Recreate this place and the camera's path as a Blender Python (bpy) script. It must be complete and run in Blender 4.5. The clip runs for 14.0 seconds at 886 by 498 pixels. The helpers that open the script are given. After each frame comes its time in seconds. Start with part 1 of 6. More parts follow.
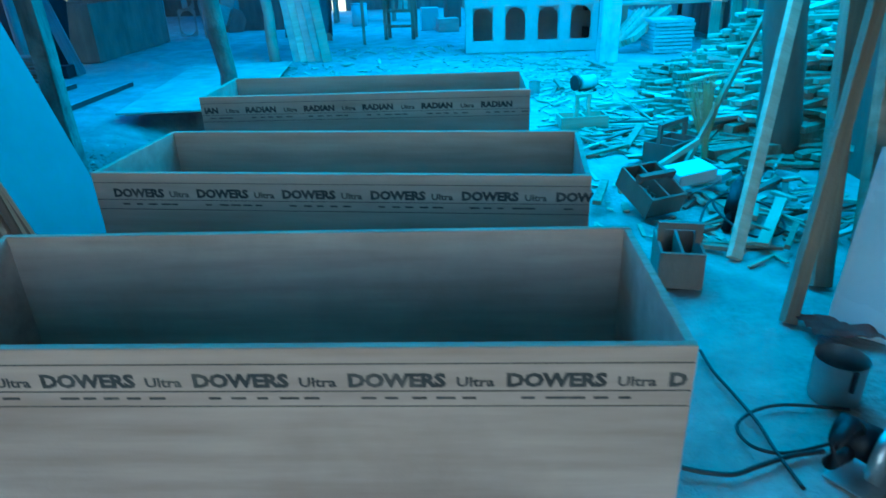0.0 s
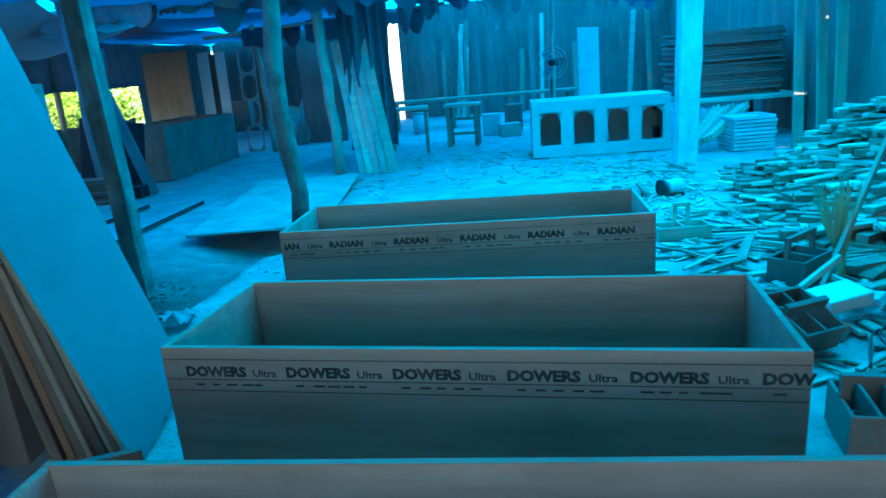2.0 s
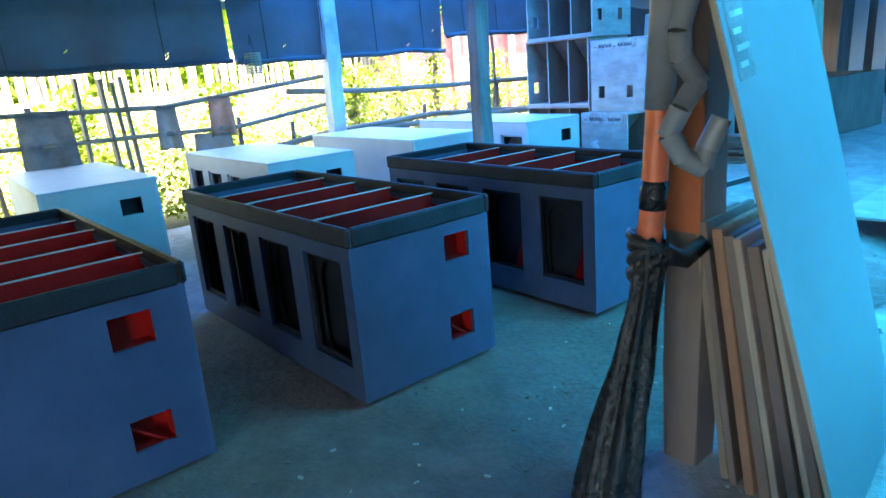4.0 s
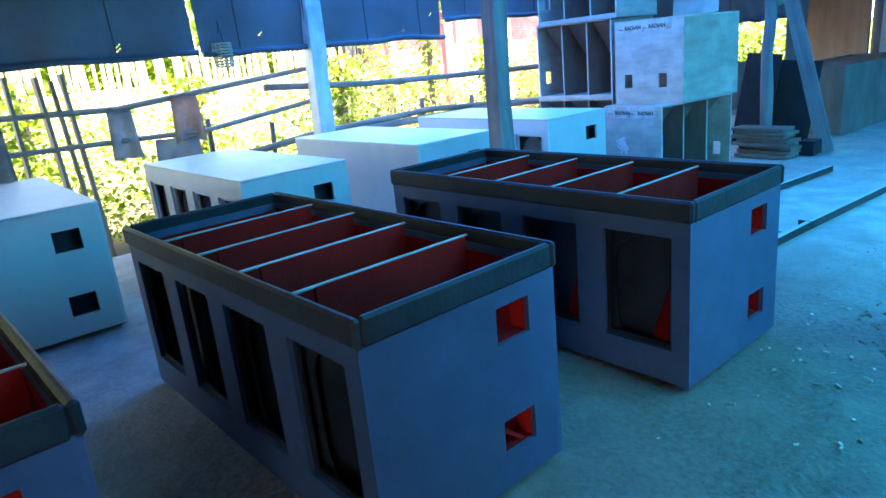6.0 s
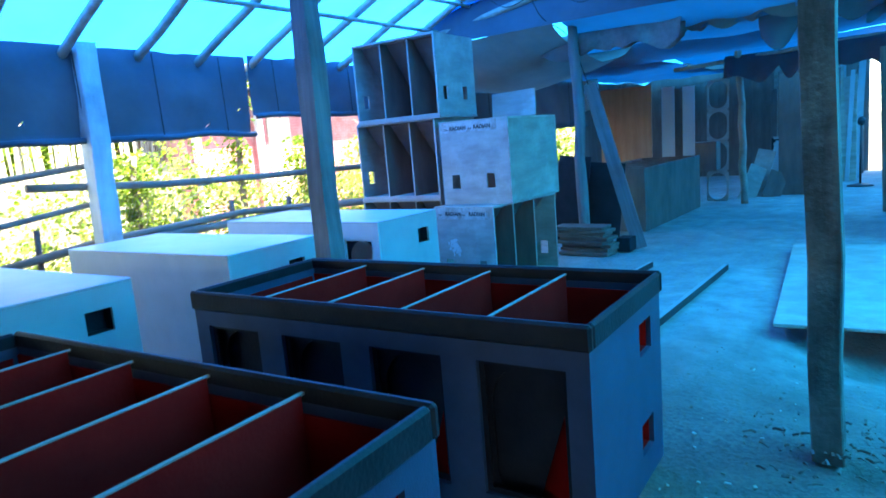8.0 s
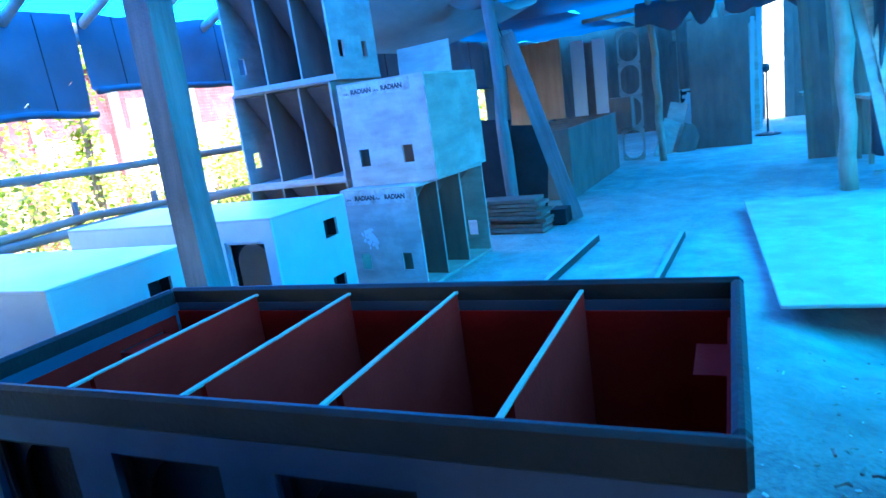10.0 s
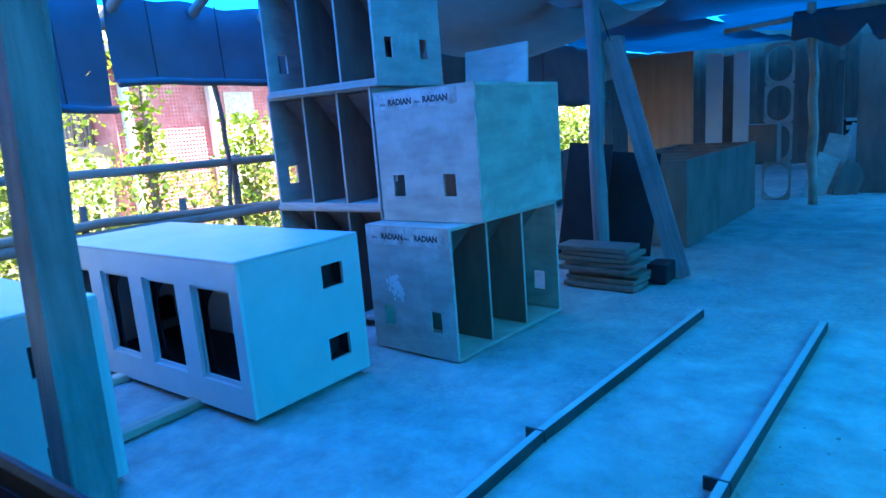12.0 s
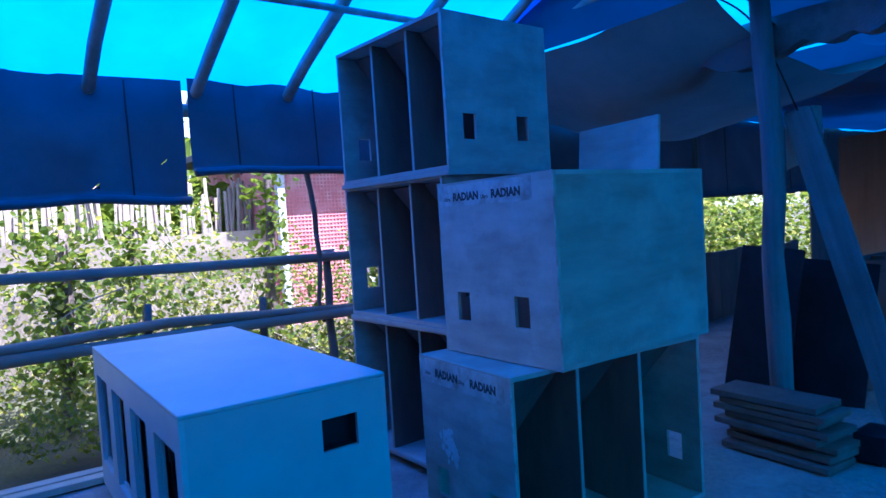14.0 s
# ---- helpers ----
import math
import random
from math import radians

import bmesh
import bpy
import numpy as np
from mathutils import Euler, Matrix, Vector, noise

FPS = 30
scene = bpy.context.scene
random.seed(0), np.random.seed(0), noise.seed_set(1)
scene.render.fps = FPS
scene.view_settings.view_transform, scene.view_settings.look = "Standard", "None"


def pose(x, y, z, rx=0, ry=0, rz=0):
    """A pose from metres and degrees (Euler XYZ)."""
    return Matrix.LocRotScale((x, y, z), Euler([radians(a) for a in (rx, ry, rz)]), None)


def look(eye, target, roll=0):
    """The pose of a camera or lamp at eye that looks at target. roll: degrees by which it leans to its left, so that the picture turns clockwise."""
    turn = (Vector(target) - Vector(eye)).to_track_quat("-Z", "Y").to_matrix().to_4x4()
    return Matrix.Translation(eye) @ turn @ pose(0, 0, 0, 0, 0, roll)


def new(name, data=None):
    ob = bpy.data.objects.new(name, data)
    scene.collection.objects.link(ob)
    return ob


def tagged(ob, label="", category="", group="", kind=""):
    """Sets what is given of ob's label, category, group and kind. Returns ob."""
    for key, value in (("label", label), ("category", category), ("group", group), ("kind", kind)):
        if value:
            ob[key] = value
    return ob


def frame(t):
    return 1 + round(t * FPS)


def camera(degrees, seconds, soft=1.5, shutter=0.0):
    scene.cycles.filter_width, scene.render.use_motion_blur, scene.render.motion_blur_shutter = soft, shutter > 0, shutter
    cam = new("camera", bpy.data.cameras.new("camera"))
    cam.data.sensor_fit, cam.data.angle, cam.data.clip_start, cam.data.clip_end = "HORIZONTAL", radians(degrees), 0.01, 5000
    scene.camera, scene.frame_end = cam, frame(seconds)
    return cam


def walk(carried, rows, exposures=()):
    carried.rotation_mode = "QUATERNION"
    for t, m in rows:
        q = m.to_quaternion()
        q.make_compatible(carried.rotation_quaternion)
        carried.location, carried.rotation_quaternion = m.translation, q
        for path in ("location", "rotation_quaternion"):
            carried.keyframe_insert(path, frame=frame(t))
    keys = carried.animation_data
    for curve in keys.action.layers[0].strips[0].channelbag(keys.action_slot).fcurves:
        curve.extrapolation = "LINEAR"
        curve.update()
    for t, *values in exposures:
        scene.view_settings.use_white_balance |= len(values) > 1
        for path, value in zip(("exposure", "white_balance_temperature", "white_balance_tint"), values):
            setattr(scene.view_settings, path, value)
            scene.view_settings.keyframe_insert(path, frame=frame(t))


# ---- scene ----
cam = camera(68.3, 14.0, shutter=0.3)
PATH = [
    (0, (1.227, 0.472, 1.41), (1.172, 2.292, 0.582), -2.0),
    (0.5, (1.04, 0.559, 1.421), (0.944, 2.409, 0.666), -2.3),
    (1, (0.957, 0.619, 1.418), (0.901, 2.452, 0.62), -3.5),
    (1.5, (0.963, 0.778, 1.442), (0.755, 2.678, 0.853), -7.2),
    (2, (0.966, 0.977, 1.463), (0.758, 2.89, 0.916), -4.8),
    (2.5, (0.806, 1.036, 1.446), (0.084, 2.792, 0.818), -3.8),
    (3, (0.559, 1.109, 1.451), (-0.45, 2.706, 0.794), -4.1),
    (3.5, (0.371, 1.174, 1.425), (-0.87, 2.597, 0.766), -4.4),
    (4, (0.08, 1.308, 1.445), (-1.481, 2.439, 0.914), -4.8),
    (6.5, (-1.019, 1.871, 1.486), (-2.53, 3.053, 0.92), -6.2),
    (7, (-1.112, 1.94, 1.523), (-2.435, 3.38, 1.104), -3.9),
    (7.5, (-1.233, 2.033, 1.507), (-2.396, 3.582, 1.009), -4.8),
    (8, (-1.46, 2.218, 1.431), (-2.619, 3.816, 1.107), -4.8),
    (8.5, (-1.858, 2.398, 1.373), (-2.644, 4.213, 1.078), -6.0),
    (9, (-2.091, 2.591, 1.372), (-2.825, 4.395, 0.915), -9.3),
    (11.5, (-2.292, 4.078, 1.364), (-3.474, 5.644, 0.978), -4.8),
    (12, (-2.338, 4.421, 1.397), (-3.55, 5.966, 1.019), -4.5),
    (12.5, (-2.3, 4.774, 1.376), (-3.682, 6.162, 0.968), 0.6),
    (13, (-2.374, 5.075, 1.407), (-3.793, 6.439, 1.053), 0.5),
    (13.5, (-2.518, 5.344, 1.446), (-4.061, 6.603, 1.263), -3.8),
    (14, (-2.642, 5.667, 1.446), (-4.265, 6.832, 1.354), -3.6),
]
walk(cam, [(t, look(eye, target, roll)) for t, eye, target, roll in PATH],
     exposures=[(0, 3.5, 5850, -14), (1, 3.55, 5750, -15), (2, 3.35, 5700, -19), (3, 3.85, 6200, 0), (4, 4.25, 7200, 3), (6.5, 3.95, 7100, 5), (7, 3.4, 6700, 3), (7.5, 3.6, 6550, 3), (8.2, 3.7, 6250, 3), (9, 4.4, 5850, 6), (11.3, 3.7, 5750, 7), (12.5, 3.1, 5750, 13), (13.1, 2.88, 5300, 22), (14, 2.0, 5000, 29)])

# ---- world, sun, exposure ----
world = bpy.data.worlds.new("sky")
scene.world = world
world.use_nodes = True
SUN_EL, SUN_AZ = radians(61), radians(80)
sky = world.node_tree.nodes.new("ShaderNodeTexSky")
sky.sky_type = "NISHITA"
sky.sun_disc = False
sky.sun_elevation, sky.sun_rotation = SUN_EL, SUN_AZ
back = world.node_tree.nodes["Background"]
back.inputs["Strength"].default_value = 0.15
world.node_tree.links.new(sky.outputs["Color"], back.inputs["Color"])
sun = new("sun", bpy.data.lights.new("sun", "SUN"))
sun.data.energy, sun.data.angle, sun.data.color = 5.0, radians(0.6), (1.0, 0.95, 0.86)
sun_from = Vector((math.sin(SUN_AZ) * math.cos(SUN_EL), math.cos(SUN_AZ) * math.cos(SUN_EL), math.sin(SUN_EL)))
sun.matrix_world = look(sun_from * 30, (0, 0, 0))


# ---- materials ----
def shader(name, build):
    m = bpy.data.materials.new(name)
    m.use_nodes = True
    nt = m.node_tree
    nt.nodes.clear()
    out = nt.nodes.new("ShaderNodeOutputMaterial")
    build(nt, out)
    return m


def node(nt, kind, **values):
    n = nt.nodes.new(kind)
    for key, value in values.items():
        n.inputs[key.replace("_", " ")].default_value = value
    return n


def surface(name, dark, light, rough=0.7, grain=(8, 8, 8), scale=6.0, stain=1.3, stain_color=None, stain_amount=0.5,
            bump=0.3, metal=0.0, vary=0.12, fine=70.0, detail=6.0, spec=0.4):
    """Two-tone surface: stretched grain, large stains, fine relief, and a shift from piece to piece."""
    def build(nt, out):
        links = nt.links.new
        geo = nt.nodes.new("ShaderNodeTexCoord")
        mapping = node(nt, "ShaderNodeMapping")
        mapping.inputs["Scale"].default_value = grain
        info = nt.nodes.new("ShaderNodeObjectInfo")
        shift = nt.nodes.new("ShaderNodeVectorMath")
        shift.operation = "ADD"
        links(geo.outputs["Object"], shift.inputs[0])
        links(info.outputs["Random"], shift.inputs[1])
        links(shift.outputs["Vector"], mapping.inputs["Vector"])
        n1 = node(nt, "ShaderNodeTexNoise", Scale=scale / 6.0, Detail=detail, Roughness=0.62)
        links(mapping.outputs["Vector"], n1.inputs["Vector"])
        ramp = nt.nodes.new("ShaderNodeValToRGB")
        ramp.color_ramp.elements[0].position, ramp.color_ramp.elements[1].position = 0.3, 0.72
        ramp.color_ramp.elements[0].color = (*dark, 1)
        ramp.color_ramp.elements[1].color = (*light, 1)
        links(n1.outputs["Fac"], ramp.inputs["Fac"])
        n2 = node(nt, "ShaderNodeTexNoise", Scale=stain, Detail=5.0, Roughness=0.6)
        links(shift.outputs["Vector"], n2.inputs["Vector"])
        mask = nt.nodes.new("ShaderNodeMapRange")
        mask.inputs["From Min"].default_value, mask.inputs["From Max"].default_value = 0.48, 0.72
        mask.inputs["To Max"].default_value = stain_amount
        links(n2.outputs["Fac"], mask.inputs["Value"])
        mix = nt.nodes.new("ShaderNodeMix")
        mix.data_type = "RGBA"
        sc = stain_color or tuple(c * 0.45 for c in dark)
        mix.inputs["B"].default_value = (*sc, 1)
        links(mask.outputs["Result"], mix.inputs["Factor"])
        links(ramp.outputs["Color"], mix.inputs["A"])
        hsv = nt.nodes.new("ShaderNodeHueSaturation")
        val = nt.nodes.new("ShaderNodeMapRange")
        val.inputs["To Min"].default_value, val.inputs["To Max"].default_value = 1 - vary, 1 + vary
        links(info.outputs["Random"], val.inputs["Value"])
        links(val.outputs["Result"], hsv.inputs["Value"])
        links(mix.outputs["Result"], hsv.inputs["Color"])
        b = nt.nodes.new("ShaderNodeBsdfPrincipled")
        links(hsv.outputs["Color"], b.inputs["Base Color"])
        b.inputs["Metallic"].default_value = metal
        b.inputs["Specular IOR Level"].default_value = spec
        rr = nt.nodes.new("ShaderNodeMapRange")
        rr.inputs["To Min"].default_value, rr.inputs["To Max"].default_value = max(0.05, rough - 0.15), min(1, rough + 0.15)
        links(n2.outputs["Fac"], rr.inputs["Value"])
        links(rr.outputs["Result"], b.inputs["Roughness"])
        n3 = node(nt, "ShaderNodeTexNoise", Scale=fine, Detail=3.0)
        links(shift.outputs["Vector"], n3.inputs["Vector"])
        add = nt.nodes.new("ShaderNodeMath")
        add.operation = "ADD"
        links(n3.outputs["Fac"], add.inputs[0])
        links(n1.outputs["Fac"], add.inputs[1])
        bp = node(nt, "ShaderNodeBump", Strength=bump, Distance=0.01)
        links(add.outputs["Value"], bp.inputs["Height"])
        links(bp.outputs["Normal"], b.inputs["Normal"])
        links(b.outputs["BSDF"], out.inputs["Surface"])
    return shader(name, build)


def sheet(name, dark, light, through_color, share, scale=1.2, spec=0.5):
    """Woven plastic sheet or leaf that lets part of the light through."""
    def build(nt, out):
        links = nt.links.new
        geo = nt.nodes.new("ShaderNodeTexCoord")
        n1 = node(nt, "ShaderNodeTexNoise", Scale=scale, Detail=6.0, Roughness=0.65)
        links(geo.outputs["Object"], n1.inputs["Vector"])
        ramp = nt.nodes.new("ShaderNodeValToRGB")
        ramp.color_ramp.elements[0].position, ramp.color_ramp.elements[1].position = 0.3, 0.7
        ramp.color_ramp.elements[0].color, ramp.color_ramp.elements[1].color = (*dark, 1), (*light, 1)
        links(n1.outputs["Fac"], ramp.inputs["Fac"])
        b = node(nt, "ShaderNodeBsdfPrincipled", Roughness=0.55, Specular_IOR_Level=spec)
        links(ramp.outputs["Color"], b.inputs["Base Color"])
        t = nt.nodes.new("ShaderNodeBsdfTranslucent")
        ramp2 = nt.nodes.new("ShaderNodeValToRGB")
        ramp2.color_ramp.elements[0].position, ramp2.color_ramp.elements[1].position = 0.25, 0.7
        ramp2.color_ramp.elements[0].color = (*(c * 0.72 for c in through_color), 1)
        ramp2.color_ramp.elements[1].color = (*through_color, 1)
        links(n1.outputs["Fac"], ramp2.inputs["Fac"])
        links(ramp2.outputs["Color"], t.inputs["Color"])
        mx = nt.nodes.new("ShaderNodeMixShader")
        mx.inputs["Fac"].default_value = share
        links(b.outputs["BSDF"], mx.inputs[1])
        links(t.outputs["BSDF"], mx.inputs[2])
        links(mx.outputs["Shader"], out.inputs["Surface"])
    return shader(name, build)


PLY = surface("plywood", (0.37, 0.245, 0.20), (0.55, 0.395, 0.335), 0.62, (1.2, 14, 14), 6, 1.6, (0.25, 0.15, 0.12), 0.5, 0.12)
PLY_EDGE = surface("plywood_edge", (0.34, 0.25, 0.18), (0.52, 0.42, 0.34), 0.8, (3, 90, 3), 6, 3, (0.25, 0.18, 0.13), 0.4, 0.2)
PLY_RAW = surface("plywood_raw", (0.33, 0.27, 0.23), (0.47, 0.40, 0.345), 0.75, (3, 3, 12), 6, 3.2, (0.60, 0.55, 0.50), 0.65, 0.2)
GREY_PAINT = surface("blue_grey_paint", (0.028, 0.045, 0.088), (0.045, 0.070, 0.132), 0.45, (4, 4, 4), 8, 1.2, (0.09, 0.09, 0.09), 0.25, 0.1, fine=160)
MID_PAINT = surface("primer_paint", (0.36, 0.36, 0.34), (0.46, 0.45, 0.43), 0.6, (4, 4, 4), 8, 1.2, (0.3, 0.3, 0.28), 0.3, 0.1, fine=160)
CREAM_PAINT = surface("cream_paint", (0.50, 0.50, 0.485), (0.58, 0.57, 0.555), 0.45, (4, 4, 4), 8, 1.2, (0.42, 0.42, 0.40), 0.25, 0.1, fine=160)
RED_PAINT = surface("red_paint", (0.27, 0.008, 0.007), (0.38, 0.013, 0.010), 0.8, (5, 5, 5), 6, 2, (0.24, 0.012, 0.010), 0.4, 0.15, spec=0.04)
BLACK_PAINT = surface("black_paint", (0.010, 0.011, 0.014), (0.019, 0.021, 0.026), 0.5, (6, 6, 6), 6, 2, (0.045, 0.045, 0.05), 0.4, 0.2, spec=0.2)
EDGE_WORN = surface("worn_edge", (0.34, 0.28, 0.24), (0.5, 0.43, 0.38), 0.7, (6, 6, 6), 6, 6, (0.3, 0.1, 0.08), 0.5, 0.3)
ORANGE_WOOD = surface("flaking_orange_paint", (0.36, 0.085, 0.03), (0.52, 0.14, 0.05), 0.7, (6, 6, 2), 8, 3, (0.11, 0.06, 0.04), 0.6, 0.4)
EARTH = surface("packed_earth", (0.10, 0.075, 0.055), (0.22, 0.17, 0.13), 0.95, (2, 2, 2), 8, 0.7, (0.07, 0.05, 0.04), 0.6, 0.9, fine=30, detail=9)
GARDEN_SOIL = surface("garden_soil", (0.055, 0.046, 0.028), (0.12, 0.10, 0.062), 0.95, (2, 2, 2), 8, 0.5, (0.09, 0.12, 0.04), 0.6, 0.9, fine=20, detail=9)


def floor_material(nt, out):
    """Dusty concrete that gives way to trodden earth between the bays."""
    links = nt.links.new
    tc = nt.nodes.new("ShaderNodeTexCoord")
    xyz = nt.nodes.new("ShaderNodeSeparateXYZ")
    links(tc.outputs["Object"], xyz.inputs["Vector"])

    def noise_at(scale, detail=6.0, rough=0.6):
        n = node(nt, "ShaderNodeTexNoise", Scale=scale, Detail=detail, Roughness=rough)
        links(tc.outputs["Object"], n.inputs["Vector"])
        return n.outputs["Fac"]

    def calc(op, a, b=None):
        n = nt.nodes.new("ShaderNodeMath")
        n.operation = op
        for k, v in enumerate((a, b)):
            if v is None:
                continue
            if isinstance(v, (int, float)):
                n.inputs[k].default_value = v
            else:
                links(v, n.inputs[k])
        return n.outputs["Value"]

    def span(v, a, b, c=0.0, d=1.0):
        n = nt.nodes.new("ShaderNodeMapRange")
        for key, val in (("From Min", a), ("From Max", b), ("To Min", c), ("To Max", d)):
            n.inputs[key].default_value = val
        links(v, n.inputs["Value"])
        return n.outputs["Result"]

    def tone(fac, a, b):
        r = nt.nodes.new("ShaderNodeValToRGB")
        r.color_ramp.elements[0].position, r.color_ramp.elements[1].position = 0.32, 0.7
        r.color_ramp.elements[0].color, r.color_ramp.elements[1].color = (*a, 1), (*b, 1)
        links(fac, r.inputs["Fac"])
        return r.outputs["Color"]

    def blend(fac, a, b):
        m = nt.nodes.new("ShaderNodeMix")
        m.data_type = "RGBA"
        links(fac, m.inputs["Factor"])
        links(a, m.inputs["A"])
        links(b, m.inputs["B"])
        return m.outputs["Result"]
    big, mid, fine = noise_at(0.7, 8), noise_at(3.5, 8, 0.68), noise_at(38, 4)
    concrete = blend(span(big, 0.45, 0.65, 0, 0.7), tone(mid, (0.23, 0.215, 0.20), (0.47, 0.45, 0.42)), tone(fine, (0.15, 0.14, 0.13), (0.37, 0.35, 0.325)))
    earth = blend(span(big, 0.4, 0.65, 0, 0.8), tone(mid, (0.09, 0.060, 0.049), (0.225, 0.158, 0.134)), tone(fine, (0.05, 0.035, 0.029), (0.17, 0.122, 0.104)))
    west = span(calc("ADD", xyz.outputs["X"], calc("MULTIPLY", calc("SUBTRACT", mid, 0.5), 1.6)), -3.5, -2.7, 0.0, 1.0)
    slab = span(calc("ADD", xyz.outputs["X"], calc("MULTIPLY", calc("SUBTRACT", mid, 0.5), 0.22)), -1.27, -1.17, 1.0, 0.0)
    m1 = calc("MULTIPLY", west, slab)
    m2 = span(calc("ADD", xyz.outputs["Y"], calc("MULTIPLY", calc("SUBTRACT", big, 0.5), 3.0)), 5.4, 7.3, 1.0, 0.0)
    b = nt.nodes.new("ShaderNodeBsdfPrincipled")
    links(blend(calc("MULTIPLY", m1, m2), concrete, earth), b.inputs["Base Color"])
    links(span(mid, 0.3, 0.7, 0.75, 1.0), b.inputs["Roughness"])
    bp = node(nt, "ShaderNodeBump", Strength=0.9, Distance=0.016)
    links(calc("ADD", calc("MULTIPLY", mid, 1.4), fine), bp.inputs["Height"])
    links(bp.outputs["Normal"], b.inputs["Normal"])
    links(b.outputs["BSDF"], out.inputs["Surface"])


FLOOR = shader("workshop_floor", floor_material)
WOOD = surface("weathered_wood", (0.20, 0.14, 0.10), (0.36, 0.27, 0.20), 0.8, (16, 16, 1.0), 6, 2.5, (0.12, 0.08, 0.06), 0.5, 0.5)
WOOD_PALE = surface("pale_timber", (0.36, 0.30, 0.22), (0.60, 0.51, 0.40), 0.8, (1.2, 14, 14), 6, 2.5, (0.28, 0.21, 0.15), 0.4, 0.4, vary=0.3)
PINK_MESH = surface("pink_wire", (0.55, 0.16, 0.16), (0.7, 0.28, 0.27), 0.7, (5, 5, 5), 6, 4, (0.75, 0.6, 0.55), 0.5, 0.2)
PALING = surface("old_paling", (0.16, 0.13, 0.10), (0.32, 0.26, 0.20), 0.9, (12, 12, 1.5), 7, 3, (0.2, 0.18, 0.15), 0.6, 0.5)
BARK = surface("bark_post", (0.11, 0.08, 0.068), (0.25, 0.195, 0.165), 0.9, (9, 9, 2), 7, 3, (0.06, 0.045, 0.04), 0.8, 0.9, fine=35)
PEELED = surface("peeled_bark", (0.06, 0.045, 0.04), (0.20, 0.15, 0.13), 0.9, (9, 9, 1.2), 7, 1.3, (0.42, 0.32, 0.28), 0.85, 0.9, fine=35)
POST_PALE = surface("pale_post", (0.45, 0.43, 0.40), (0.66, 0.64, 0.6), 0.8, (9, 9, 1.5), 7, 3, (0.25, 0.22, 0.2), 0.6, 0.6)
BAMBOO = surface("bamboo", (0.34, 0.29, 0.22), (0.50, 0.44, 0.35), 0.65, (12, 12, 1.2), 6, 3, (0.14, 0.11, 0.08), 0.5, 0.3)
STEEL = surface("dark_steel", (0.04, 0.04, 0.045), (0.09, 0.085, 0.08), 0.55, (6, 6, 6), 6, 3, (0.12, 0.07, 0.05), 0.5, 0.3, metal=0.6)
TIN = surface("dull_tin", (0.34, 0.34, 0.34), (0.5, 0.5, 0.5), 0.4, (5, 5, 5), 6, 4, (0.2, 0.17, 0.15), 0.6, 0.2, metal=0.8)
PANEL_GREY = surface("grey_laminate", (0.14, 0.17, 0.19), (0.18, 0.215, 0.23), 0.45, (2, 2, 2), 6, 1.0, (0.25, 0.29, 0.3), 0.25, 0.04, spec=0.3)
LAMINATE = surface("pale_laminate", (0.44, 0.45, 0.45), (0.54, 0.55, 0.54), 0.3, (2, 2, 2), 6, 1.0, (0.5, 0.5, 0.5), 0.25, 0.05)
WOOD_GREY = surface("greyed_timber", (0.13, 0.135, 0.14), (0.26, 0.262, 0.265), 0.8, (16, 16, 1.0), 6, 2.5, (0.10, 0.09, 0.085), 0.5, 0.5)
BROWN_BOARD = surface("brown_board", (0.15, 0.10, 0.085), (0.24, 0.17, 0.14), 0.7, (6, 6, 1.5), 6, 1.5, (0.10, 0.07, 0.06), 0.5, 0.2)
RED_WOOD = surface("reddish_timber", (0.28, 0.13, 0.08), (0.44, 0.23, 0.14), 0.75, (12, 12, 1.2), 6, 2, (0.12, 0.07, 0.05), 0.5, 0.3)
ORANGE_BOARD = surface("orange_veneer", (0.42, 0.20, 0.11), (0.56, 0.30, 0.18), 0.5, (9, 9, 1), 6, 1.5, (0.32, 0.14, 0.08), 0.4, 0.1)
ORANGE_PIPE = surface("orange_pipe", (0.62, 0.12, 0.05), (0.75, 0.18, 0.08), 0.4, (4, 4, 4), 6, 5, (0.10, 0.06, 0.05), 0.8, 0.1)
GREY_PIPE = surface("grey_pipe", (0.17, 0.175, 0.19), (0.28, 0.285, 0.30), 0.42, (4, 4, 4), 6, 5, (0.11, 0.09, 0.08), 0.6, 0.1)
BLACK_FILM = surface("black_plastic_film", (0.008, 0.008, 0.010), (0.02, 0.02, 0.023), 0.26, (9, 9, 2), 6, 4, (0.07, 0.065, 0.06), 0.3, 0.8)
RUBBER = surface("black_cable", (0.012, 0.012, 0.013), (0.03, 0.03, 0.032), 0.5, (6, 6, 6), 6, 4, (0.08, 0.07, 0.06), 0.4, 0.2)
INK = surface("grey_ink", (0.03, 0.03, 0.034), (0.07, 0.066, 0.066), 0.8, (20, 20, 20), 9, 12, (0.24, 0.19, 0.16), 0.4, 0.0)
CHALK = surface("white_smear", (0.6, 0.6, 0.6), (0.75, 0.75, 0.75), 0.9, (9, 9, 9), 6, 9, (0.45, 0.4, 0.36), 0.5, 0.3)
PLASTER = surface("pink_wall", (0.46, 0.15, 0.145), (0.62, 0.25, 0.235), 0.8, (3, 3, 3), 8, 2, (0.7, 0.5, 0.45), 0.5, 0.4)
THATCH = surface("dark_roof_cover", (0.05, 0.05, 0.06), (0.12, 0.11, 0.11), 0.85, (3, 3, 3), 8, 1, (0.03, 0.03, 0.035), 0.6, 0.8)
